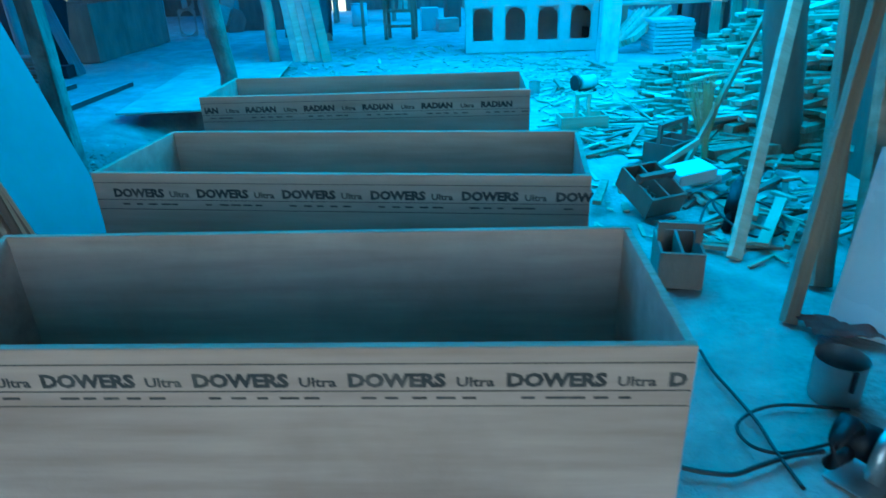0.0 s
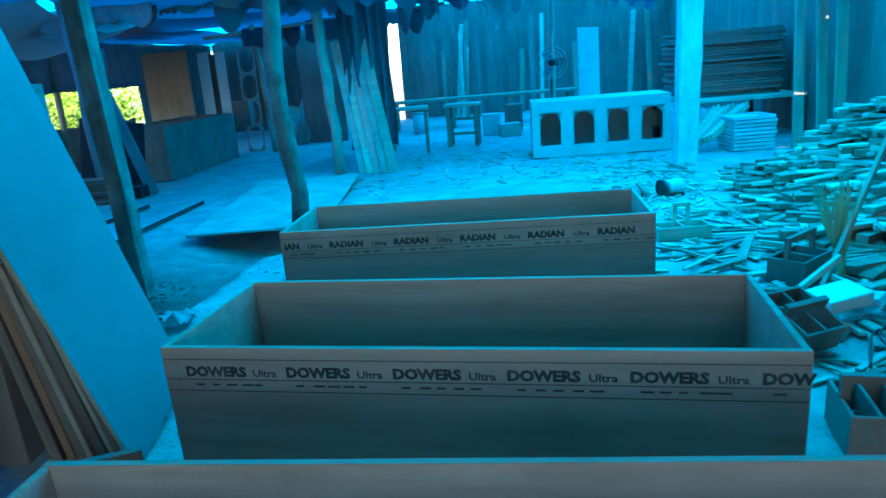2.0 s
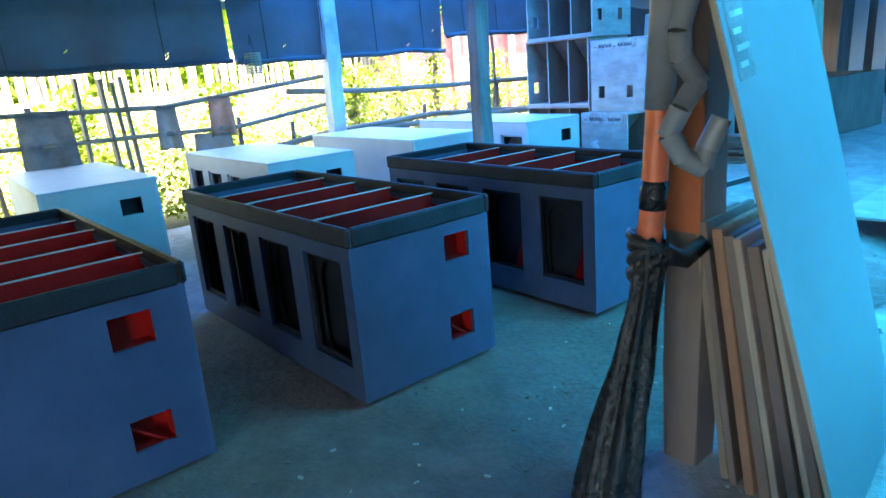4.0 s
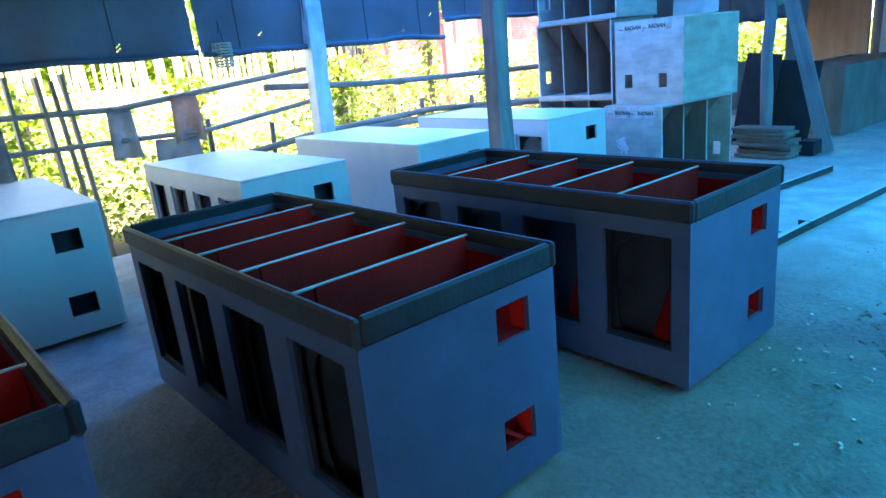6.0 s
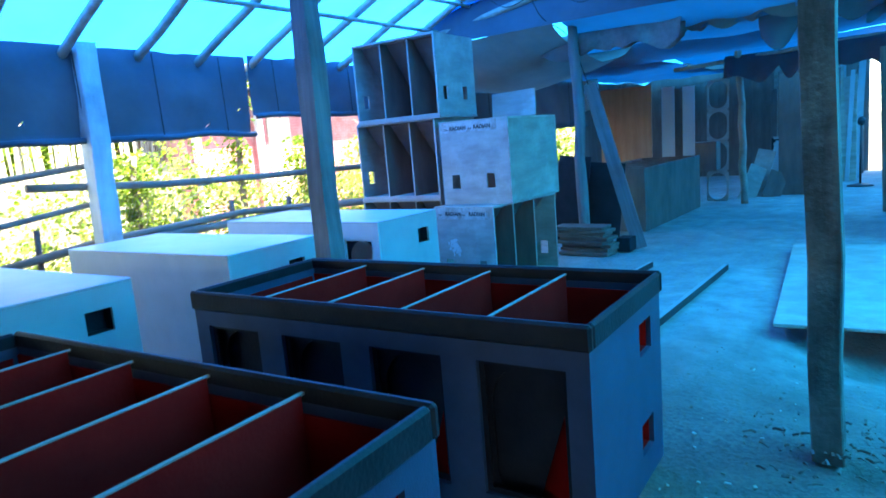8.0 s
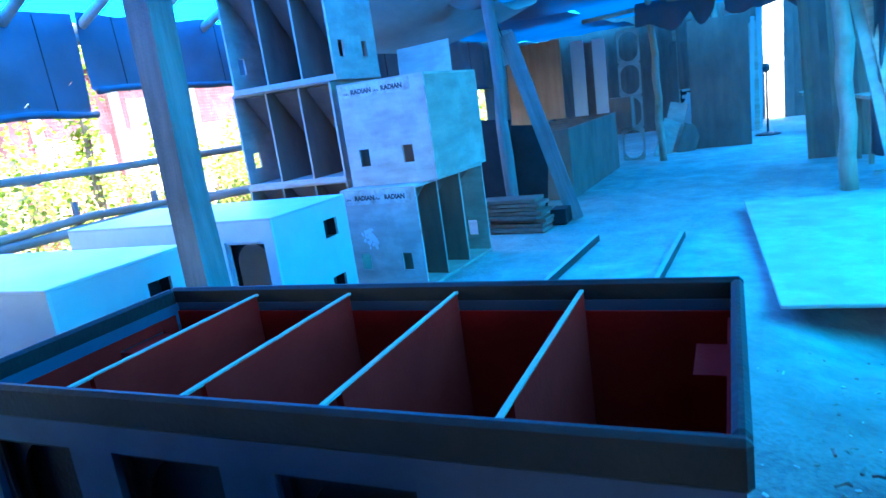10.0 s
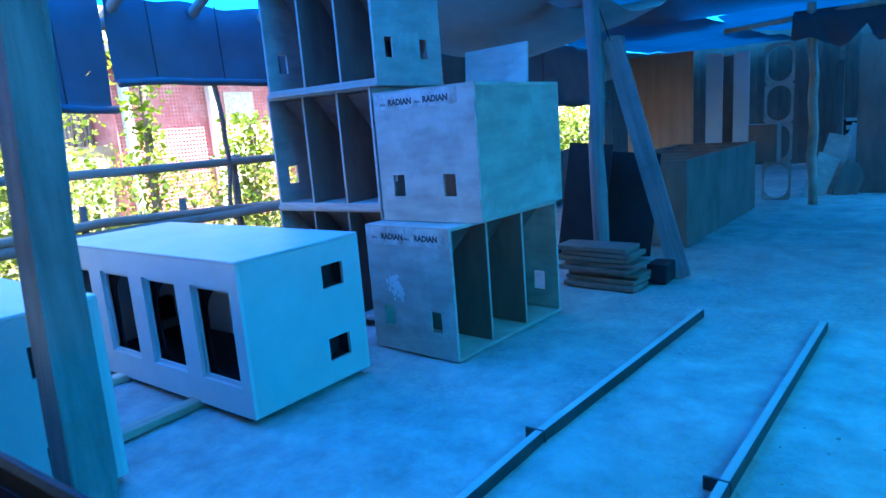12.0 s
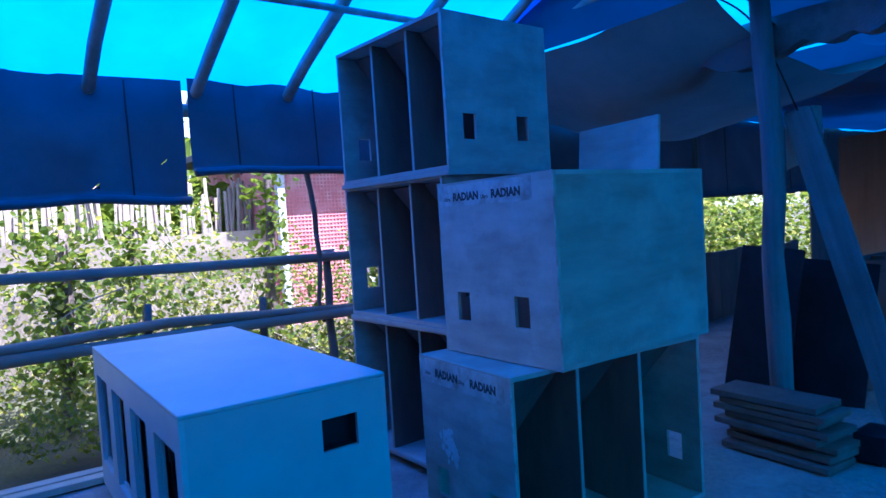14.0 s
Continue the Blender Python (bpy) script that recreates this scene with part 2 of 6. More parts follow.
RUST = surface("red_rag", (0.3, 0.08, 0.07), (0.42, 0.15, 0.13), 0.9, (5, 5, 5), 6, 4, None, 0.5, 0.5)
STRAW = surface("broom_straw", (0.42, 0.36, 0.2), (0.6, 0.52, 0.3), 0.8, (20, 20, 2), 6, 4, None, 0.4, 0.4)
CLOTH = surface("grey_cloth", (0.2, 0.2, 0.21), (0.36, 0.36, 0.37), 0.95, (5, 5, 5), 6, 4, None, 0.5, 0.5)
TARP_BLUE = sheet("blue_tarp", (0.02, 0.10, 0.30), (0.04, 0.18, 0.42), (0.025, 0.24, 1.0), 0.74)
TARP_CYAN = sheet("cyan_tarp", (0.03, 0.22, 0.36), (0.06, 0.3, 0.45), (0.025, 0.47, 1.0), 0.60)
TARP_STORE = sheet("store_tarp", (0.04, 0.07, 0.11), (0.06, 0.10, 0.15), (0.03, 0.33, 0.9), 0.42, 0.8)
TARP_SAG = sheet("sagging_tarp", (0.06, 0.07, 0.09), (0.12, 0.14, 0.17), (0.08, 0.24, 0.38), 0.28, 0.8)
TARP_BROWN = sheet("brown_tarp", (0.15, 0.12, 0.10), (0.26, 0.21, 0.18), (0.2, 0.2, 0.22), 0.14)
TARP_OPAQUE = sheet("opaque_tarp", (0.040, 0.050, 0.068), (0.075, 0.09, 0.12), (0.04, 0.085, 0.17), 0.03)
TARP_DARK = sheet("dark_tarp", (0.050, 0.056, 0.068), (0.095, 0.105, 0.125), (0.05, 0.085, 0.145), 0.08)
LEAF = sheet("green_leaf", (0.04, 0.075, 0.010), (0.13, 0.18, 0.025), (0.30, 0.40, 0.03), 0.42, 2.5, 0.15)
LEAF_DRY = sheet("yellow_leaf", (0.17, 0.17, 0.025), (0.36, 0.34, 0.06), (0.70, 0.66, 0.14), 0.45, 2.5, 0.15)
RAIL = surface("bleached_rail", (0.25, 0.18, 0.13), (0.42, 0.31, 0.235), 0.8, (9, 1.2, 9), 6, 3, (0.2, 0.16, 0.12), 0.5, 0.4)
GROOVE = surface("dusty_edge", (0.40, 0.37, 0.34), (0.58, 0.54, 0.5), 0.85, (14, 14, 14), 9, 9, (0.28, 0.2, 0.15), 0.9, 0.3)


# ---- mesh helpers ----
def bm_new():
    return bmesh.new()


def add_box(bm, x0, y0, z0, x1, y1, z1, m=None):
    v = [bm.verts.new((x, y, z)) for z in (z0, z1) for x, y in ((x0, y0), (x1, y0), (x1, y1), (x0, y1))]
    if m is not None:
        for p in v:
            p.co = m @ p.co
    for f in ((3, 2, 1, 0), (4, 5, 6, 7), (0, 1, 5, 4), (1, 2, 6, 5), (2, 3, 7, 6), (3, 0, 4, 7)):
        bm.faces.new([v[i] for i in f])
    return v


def soft_box(x0, y0, z0, x1, y1, z1, bevel=0.004, m=None):
    bm = bm_new()
    add_box(bm, x0, y0, z0, x1, y1, z1, m)
    bmesh.ops.bevel(bm, geom=bm.edges[:], offset=bevel, segments=1, affect="EDGES")
    return bm


def add_tube(bm, points, radii, sides=10, rough=0.0, cap=True):
    """A tube along points, its radius given at each."""
    rings = []
    for i, p in enumerate(points):
        p = Vector(p)
        a = Vector(points[max(i - 1, 0)])
        b = Vector(points[min(i + 1, len(points) - 1)])
        d = (b - a).normalized()
        side = d.cross(Vector((0, 0, 1)) if abs(d.z) < 0.9 else Vector((1, 0, 0))).normalized()
        up = side.cross(d)
        r = radii[i] if isinstance(radii, (list, tuple)) else radii
        ring = []
        for k in range(sides):
            a2 = 2 * math.pi * k / sides
            rr = r * (1 + random.uniform(-rough, rough))
            ring.append(bm.verts.new(p + side * math.cos(a2) * rr + up * math.sin(a2) * rr))
        rings.append(ring)
    for r0, r1 in zip(rings, rings[1:]):
        for k in range(sides):
            bm.faces.new((r0[k], r0[(k + 1) % sides], r1[(k + 1) % sides], r1[k]))
    if cap:
        bm.faces.new(rings[0][::-1])
        bm.faces.new(rings[-1])


def add_panel(bm, w, h, t, holes, m):
    """An upright panel in the x-z plane, w wide, h high and t thick, with rectangular holes (x0, z0, x1, z1)."""
    xs = sorted({0, w, *(v for q in holes for v in (q[0], q[2]))})
    zs = sorted({0, h, *(v for q in holes for v in (q[1], q[3]))})

    def solid(i, j):
        if not (0 <= i < len(xs) - 1 and 0 <= j < len(zs) - 1):
            return False
        cx, cz = (xs[i] + xs[i + 1]) / 2, (zs[j] + zs[j + 1]) / 2
        return not any(q[0] < cx < q[2] and q[1] < cz < q[3] for q in holes)
    memo = {}

    def at(i, k, j):
        if (i, k, j) not in memo:
            memo[i, k, j] = bm.verts.new(m @ Vector((xs[i], k * t, zs[j])))
        return memo[i, k, j]
    for i in range(len(xs) - 1):
        for j in range(len(zs) - 1):
            if not solid(i, j):
                continue
            bm.faces.new((at(i, 0, j), at(i + 1, 0, j), at(i + 1, 0, j + 1), at(i, 0, j + 1)))
            bm.faces.new((at(i, 1, j + 1), at(i + 1, 1, j + 1), at(i + 1, 1, j), at(i, 1, j)))
            if not solid(i - 1, j):
                bm.faces.new((at(i, 0, j + 1), at(i, 1, j + 1), at(i, 1, j), at(i, 0, j)))
            if not solid(i + 1, j):
                bm.faces.new((at(i + 1, 0, j), at(i + 1, 1, j), at(i + 1, 1, j + 1), at(i + 1, 0, j + 1)))
            if not solid(i, j - 1):
                bm.faces.new((at(i, 0, j), at(i, 1, j), at(i + 1, 1, j), at(i + 1, 0, j)))
            if not solid(i, j + 1):
                bm.faces.new((at(i, 0, j + 1), at(i + 1, 0, j + 1), at(i + 1, 1, j + 1), at(i, 1, j + 1)))


def mesh_of(name, bm, material, smooth=False):
    me = bpy.data.meshes.new(name)
    bmesh.ops.recalc_face_normals(bm, faces=bm.faces[:])
    bm.to_mesh(me)
    bm.free()
    me.materials.append(material)
    if smooth:
        for p in me.polygons:
            p.use_smooth = True
    return me


def part(name, bm, material, parent, label="", smooth=False):
    ob = new(name, mesh_of(name, bm, material, smooth))
    ob.parent = parent
    return tagged(ob, label)


def thing(name, label, category, m=None, group="", kind=""):
    ob = new(name)
    ob.empty_display_size = 0.1
    if m is not None:
        ob.matrix_basis = m
    return tagged(ob, label, category, group, kind)


def solo(name, bm, material, label, category, group="", kind="", smooth=False, m=None):
    ob = new(name, mesh_of(name, bm, material, smooth))
    if m is not None:
        ob.matrix_basis = m
    return tagged(ob, label, category, group, kind)


def lettering(text, size, parent, m, name="lettering", label="dark grey printed lettering"):
    """Flat printed words, turned into a mesh."""
    curve = bpy.data.curves.new("words", "FONT")
    curve.body, curve.size, curve.resolution_u = text, size, 2
    curve.offset = size * (0.055 if size > 0.035 else 0.03)
    tmp = bpy.data.objects.new("words", curve)
    scene.collection.objects.link(tmp)
    me = bpy.data.meshes.new_from_object(tmp.evaluated_get(bpy.context.evaluated_depsgraph_get()))
    scene.collection.objects.unlink(tmp)
    bpy.data.objects.remove(tmp)
    me.name = name
    me.materials.clear()
    me.materials.append(INK)
    ob = new(name, me)
    ob.parent, ob.matrix_basis = parent, m
    return tagged(ob, label)


def grid_sheet(nu, nv, f, thick=0.0):
    """A sheet of nu x nv cells, its points given by f(u, v)."""
    bm = bm_new()
    rows = [[bm.verts.new(f(i / nu, j / nv)) for i in range(nu + 1)] for j in range(nv + 1)]
    for j in range(nv):
        for i in range(nu):
            bm.faces.new((rows[j][i], rows[j][i + 1], rows[j + 1][i + 1], rows[j + 1][i]))
    if thick:
        bmesh.ops.solidify(bm, geom=bm.faces[:], thickness=thick)
    return bm


def wob(x, y, z=0.0, s=1.0):
    return noise.noise(Vector((x * s, y * s, z * s)))


# The work bay is laid out on its own axes, turned a little against the yard.
BAY = pose(0.291, -0.041, 0, 0, 0, 2.2) @ Matrix.Diagonal((1.025, 1.025, 1.025, 1))


def names_now():
    return {ob.name for ob in scene.objects}


def to_bay(before):
    """Sets all top-level things made since then onto the axes of the work bay."""
    for ob in scene.objects:
        if ob.parent is None and ob.name not in before:
            ob.matrix_basis = BAY @ ob.matrix_basis


# ---- structure ----
EAVE_X, EAVE_Z, RIDGE_X, RIDGE_Z, WALL_X = -7.25, 2.46, -3.2, 4.2, 5.5


def roof_z(x):
    if x < RIDGE_X:
        return EAVE_Z + (RIDGE_Z - EAVE_Z) * (x - EAVE_X) / (RIDGE_X - EAVE_X)
    return RIDGE_Z - 1.5 * (x - RIDGE_X) / (WALL_X - RIDGE_X)


SLAB_X = -1.24  # edge of the concrete slab of the work bay


def floor_height(x, y):
    pit = 1.9 * math.exp(-(((x + 1.5) / 0.5) ** 2 + ((y - 6.95) / 0.42) ** 2)) + 0.5 * math.exp(-(((x + 1.6) / 0.7) ** 2 + ((y - 6.2) / 0.8) ** 2))
    edge = SLAB_X + 0.03 * wob(0, y, 7, 1.3)
    down = min(1.0, max(0.0, (edge - x) / 0.06)) * min(1.0, max(0.0, (x + 2.6) / 1.1)) * min(1.0, max(0.0, (6.9 - y) / 0.5))
    rough = 0.03 * wob(x, y, 9, 5.0) + 0.02 * wob(x, y, 2, 11.0)
    return down * (rough - 0.05) + 0.012 * wob(x, y, 3, 1.1) + 0.006 * wob(x, y, 5, 4.0) - 0.13 * pit - 0.012


solo("floor", grid_sheet(256, 330, lambda u, v: (x := -7.35 + 12.85 * u, y := -1.6 + 21.6 * v, floor_height(x, y))),
     FLOOR, "dusty uneven concrete workshop floor", "floor", kind="structure", smooth=True)
GX = [-160 + 8 * k for k in range(18)] + [-15, -13, -11, -10, -9, -8, -7.34, -7.1, 0, 5.2, 5.45, 7, 9, 12] + [16 + 8 * k for k in range(19)]
GY = [-150 + 8 * k for k in range(18)] + [-10, -6, -4, -2.5, -1.6, -1.4, 6, 12, 19.6, 19.95, 21, 24] + [28 + 8 * k for k in range(18)]


def ground_point(u, v):
    """Garden level, dug out below the workshop floor."""
    x, y = GX[round(u * (len(GX) - 1))], GY[round(v * (len(GY) - 1))]
    inside = -7.2 < x < 5.3 and -1.5 < y < 19.8
    near = abs(x) < 9 and -4 < y < 21
    return (x, y, -0.7 if inside else -0.06 + (0.0 if near else 0.10 * wob(x, y, 0, 0.3)))


solo("ground", grid_sheet(len(GX) - 1, len(GY) - 1, ground_point),
     GARDEN_SOIL, "dry garden soil reaching to the horizon", "ground", kind="structure", smooth=True)


def roof_sheet(name, x0, x1, y0, y1, material, label, sag=0.05):
    nu, nv = max(4, int((x1 - x0) * 5)), max(4, int((y1 - y0) * 5))

    def f(u, v):
        x, y = x0 + (x1 - x0) * u, y0 + (y1 - y0) * v
        return (x, y, roof_z(x) + 0.05 - sag * abs(math.sin((y - 6.33) / 0.65 * math.pi)) + 0.02 * wob(x, y, 2, 1.5))
    return solo(name, grid_sheet(nu, nv, f), material, label, "roof", kind="structure", smooth=True)


roof_sheet("roof_1", EAVE_X - 0.12, -3.9, 4.3, 9.15, TARP_BLUE, "sagging translucent blue tarpaulin roof")
roof_sheet("roof_6", -4.0, -1.15, 4.3, 9.15, TARP_DARK, "dull dark blue tarpaulin roof")
roof_sheet("roof_2", -1.25, WALL_X + 0.3, 3.5, 9.3, TARP_CYAN, "bright translucent cyan tarpaulin roof")
# Unseen southern roof, made opaque to hold back light from above.
roof_sheet("roof_3", EAVE_X - 0.12, -1.15, -1.6, 4.4, TARP_OPAQUE, "unseen opaque tarpaulin roof blocking overhead light")
roof_sheet("roof_4", -1.25, WALL_X + 0.3, -1.6, 3.6, TARP_OPAQUE, "unseen opaque tarpaulin roof blocking overhead light")
solo("roof_5", grid_sheet(40, 40, lambda u, v: (x := EAVE_X - 0.3 + 13.3 * u, y := 9.0 + 11.4 * v,
     min(roof_z(x), 3.0 + 0.1 * wob(x, y)) + 0.08 * wob(x, y, 4, 1.2) - 0.02 * v)), TARP_STORE, "dark patched sheet roof over the rear store", "roof", kind="structure", smooth=True)


def gable(name, y, z0, x0, x1, material, label):
    """Closes the end of the roof above z0."""
    def f(u, v):
        x = x0 + (x1 - x0) * u
        lo = min(z0, roof_z(x))
        return (x, y + 0.04 * wob(x, v * 2, y, 1.5), lo + (roof_z(x) + 0.06 - lo) * v)
    return solo(name, grid_sheet(60, 8, f), material, label, "gable", kind="structure", smooth=True)


gable("gable_north", 9.08, 2.6, EAVE_X - 0.12, WALL_X + 0.3, TARP_DARK, "dark tarpaulin closing the bay roof above the rear store")
# Screen added at the seam to keep cyan roof light off the western cabinets.
solo("seam_tarpaulin", grid_sheet(90, 16, lambda u, v: (-1.2 + 0.05 * math.sin(u * 40 + 3 * wob(u * 8, v * 2)) * (0.3 + v) + 0.05 * wob(u * 9, v * 2, 3), 4.4 + 4.7 * u,
     roof_z(-1.2) + 0.03 - (0.55 + 0.16 * wob(u * 7, 2.0)) * v)), TARP_DARK, "added dark torn tarpaulin screening off the cyan roof's light", "tarpaulin", smooth=True)
# Unseen front gable, added to keep white sky light out.
gable("gable_south", -1.62, 2.3, EAVE_X - 0.12, WALL_X + 0.3, TARP_OPAQUE, "unseen dark tarpaulin keeping sky light out in front")


def pole(name, pts, r0, r1, material, label, category="pole", group="", sides=10, rough=0.05, kind=""):
    bm = bm_new()
    n = len(pts)
    add_tube(bm, pts, [r0 + (r1 - r0) * i / (n - 1) for i in range(n)], sides, rough)
    return solo(name, bm, material, label, category, group, smooth=True, kind=kind)


def crooked(a, b, n, amp):
    a, b = Vector(a), Vector(b)
    return [a.lerp(b, i / n) + (Vector((random.uniform(-amp, amp), random.uniform(-amp, amp), random.uniform(-amp, amp) * 0.3)) if 0 < i < n else Vector()) for i in range(n + 1)]


for k in range(-12, 5):
    y = 6.33 + 0.65 * k
    pole("rafter", crooked((EAVE_X - 0.1, y, roof_z(EAVE_X - 0.1) - 0.06), (RIDGE_X, y + random.uniform(-.05, .05), RIDGE_Z - 0.06), 8, 0.015), 0.042, 0.034, BAMBOO,
         "round wooden rafter pole under the tarpaulin", "rafter", "roof rafters")
    pole("rafter", crooked((RIDGE_X, y, RIDGE_Z - 0.06), (WALL_X, y, roof_z(WALL_X) - 0.06), 8, 0.015), 0.04, 0.034, BAMBOO,
         "round wooden rafter pole under the tarpaulin", "rafter", "roof rafters")
for x, r in ((EAVE_X - 0.07, 0.05), (-6.25, 0.024), (-5.75, 0.024), (-4.4, 0.03), (RIDGE_X, 0.06), (0.5, 0.04), (3.2, 0.04)):
    pole("purlin", crooked((x, -1.6, roof_z(x) - 0.13), (x, 9.2, roof_z(x) - 0.13), 12, 0.02), r, r * 0.9, BAMBOO, "long wooden purlin pole tied under the rafters", "purlin", "roof purlins")


# ---- side walls, eaves, fence ----
TEARS = ((6.30, 1.80), (6.73, 1.95), (4.62, 1.84), (2.4, 1.9), (3.3, 1.8))


def valance(name, y0, y1, top, bottom, label, x=EAVE_X, amp=0.045, seed=0.0):
    def f(u, v):
        y = y0 + (y1 - y0) * u
        z = top + (bottom - top) * v + (0.03 * wob(y, seed, 0, 2.0) if v > 0.5 else 0)
        fold = amp * math.sin(y * 7 + 2.5 * wob(y, v * 1.5, seed)) * (0.25 + v) + 0.06 * wob(y, z, seed, 2.5)
        return (x + 0.03 + fold * 0.6 + (0.05 if v > 0.96 else 0), y, z)
    ob = thing(name, label, "tarpaulin")
    cloth = grid_sheet(max(8, int((y1 - y0) * 24)), 22, f)
    torn = [q for q in cloth.faces if any(abs(q.calc_center_median().y - a) < 0.022 and abs(q.calc_center_median().z - b) < 0.02 for a, b in TEARS)]
    for q in torn:
        a, b, c, d = q.verts
        d2, b2 = cloth.verts.new(d.co.lerp(c.co, 0.22)), cloth.verts.new(b.co.lerp(c.co, 0.22))
        cloth.faces.new((a, b, d))
        cloth.faces.new((c, d2, b2))
    bmesh.ops.delete(cloth, geom=torn, context="FACES_ONLY")
    part("curtain", cloth, TARP_DARK, ob, smooth=True)
    bm = bm_new()
    pts = [Vector(f(i / 24, 1.0)) + Vector((0.02, 0, 0.005)) for i in range(25)]
    add_tube(bm, pts, 0.028, 8, 0.15)
    part("rolled_hem", bm, TARP_DARK, ob, smooth=True)
    for k in range(4):
        y = y0 + (y1 - y0) * (k + 0.5) / 4
        bm = bm_new()
        add_tube(bm, [(x + 0.07, y, top - 0.03), (x + 0.08, y + 0.01, bottom - 0.02)], 0.006, 5)
        part("tie_cord", bm, RUBBER, ob, "thin dark tie cord")
    return ob


valance("hanging_tarpaulin", 4.0, 6.88, 2.48, 1.68, "dark blue tarpaulin rolled up under the eave", seed=1.0)
valance("hanging_tarpaulin", 6.92, 9.3, 2.5, 1.86, "dark blue tarpaulin rolled up under the eave", seed=4.0)
valance("hanging_tarpaulin", -1.6, 3.95, 2.48, 1.70, "dark blue tarpaulin rolled up under the eave", seed=7.0)
valance("hanging_tarpaulin", 9.35, 15.7, 2.8, 1.52, "dark tarpaulin hanging along the rear store", seed=9.0)


def plank_wall(name, a, b, z1, material, label, gap=0.012, width=0.16, skip=()):
    """A wall of upright boards from a to b; every board is a part."""
    wall = thing(name, label, "wall", kind="structure")
    a, b = Vector((*a, 0)), Vector((*b, 0))
    n = int((b - a).length / width)
    d = (b - a).normalized()
    ang = math.atan2(d.y, d.x)
    me = mesh_of("plank", soft_box(0, -0.011, 0, width - gap, 0.011, z1, 0.003), material)
    for k in range(n):
        if k in skip:
            continue
        ob = new("plank", me)
        ob.parent = wall
        p = a + d * (k * width)
        ob.matrix_basis = Matrix.Translation((p.x, p.y, -0.03 + random.uniform(-0.02, 0.02))) @ Matrix.Rotation(ang + random.uniform(-0.03, 0.03), 4, "Z") @ Matrix.Rotation(random.uniform(-0.006, 0.006), 4, "Y")
    return wall


# Both south walls are unseen, added to limit daylight from that side.
plank_wall("wall_south_unseen", (-6.6, -1.6), (0.3, -1.6), 2.9, BROWN_BOARD, "dark weathered board wall shutting light out", gap=0.0, width=0.2)
plank_wall("wall_front_unseen", (2.0, -1.6), (4.05, -1.6), 2.9, BROWN_BOARD, "dark weathered board wall shutting light out", gap=-0.01, width=0.2)
plank_wall("wall_side", (4.06, -1.6), (3.81, 4.92), 2.9, BROWN_BOARD, "dark weathered board wall shutting light out of the work bay", gap=-0.01, width=0.2)
plank_wall("wall_east", (WALL_X, -1.6), (WALL_X, 20.0), 2.9, BROWN_BOARD, "dark weathered board wall shutting light out", gap=-0.01, width=0.2)
plank_wall("wall_north", (EAVE_X, 19.9), (WALL_X + 0.2, 19.9), 3.2, BROWN_BOARD, "dark board wall with a bright doorway", gap=-0.02, width=0.2, skip=(25, 26))
plank_wall("wall_west", (EAVE_X, 15.6), (EAVE_X, 19.9), 2.6, BROWN_BOARD, "dark board wall of the rear store", gap=-0.01, width=0.2)
plank_wall("wall_store", (EAVE_X, 9.4), (EAVE_X, 15.2), 0.86, BROWN_BOARD, "low dark board wall of the rear store", gap=-0.01, width=0.2)

fence = thing("pole_fence", "weathered pole fence with crooked rails", "fence")
for y, z0, z1, r in ((5.2, 0, 1.6, 0.03), (7.92, 0, 1.25, 0.035), (6.55, 0, 1.0, 0.03), (7.35, 0, 0.95, 0.035), (3.95, 0, 1.1, 0.03), (2.0, 0, 1.4, 0.035), (0.5, 0, 1.4, 0.035), (4.6, 0, 0.98, 0.028)):
    bm = bm_new()
    add_tube(bm, crooked((EAVE_X - 0.13, y, z0 - 0.1), (EAVE_X - 0.11, y + random.uniform(-.05, .05), z1), 5, 0.012), [r * 1.1, r, r, r * .95, r * .9, r * .85], 8, 0.08)
    part("fence_post", bm, BARK, fence, smooth=True)
for pts, r in ((((-1.6, 1.42), (1.55, 1.35), (3.2, 1.29), (5.25, 1.49)), 0.026), (((-1.6, 1.05), (1.5, 1.04), (3.95, 1.0), (5.25, 1.16)), 0.024),
               (((4.2, 0.70), (5.15, 0.8), (6.7, 0.86), (9.2, 0.72)), 0.035), (((4.6, 1.33), (5.8, 1.25), (7.0, 1.22), (9.3, 1.19)), 0.036), (((5.6, 0.76), (7.0, 0.77), (8.2, 0.76), (9.3, 0.7)), 0.04)):
    bm = bm_new()
    add_tube(bm, [(EAVE_X - 0.06 + random.uniform(-.02, .02), y, z) for y, z in pts], r, 8, 0.08)
    part("fence_rail", bm, RAIL, fence, smooth=True)
for y in (5.2, 7.92, 6.3):
    bm = bm_new()
    for k in range(5):
        add_tube(bm, [(EAVE_X - 0.12 + 0.065 * math.cos(a), y + 0.065 * math.sin(a), 1.2 + 0.012 * k + 0.01 * math.sin(a)) for a in [i * math.pi / 5 for i in range(11)]], 0.007, 5)
    part("rope_lashing", bm, CLOTH, fence, "frayed rope lashing")


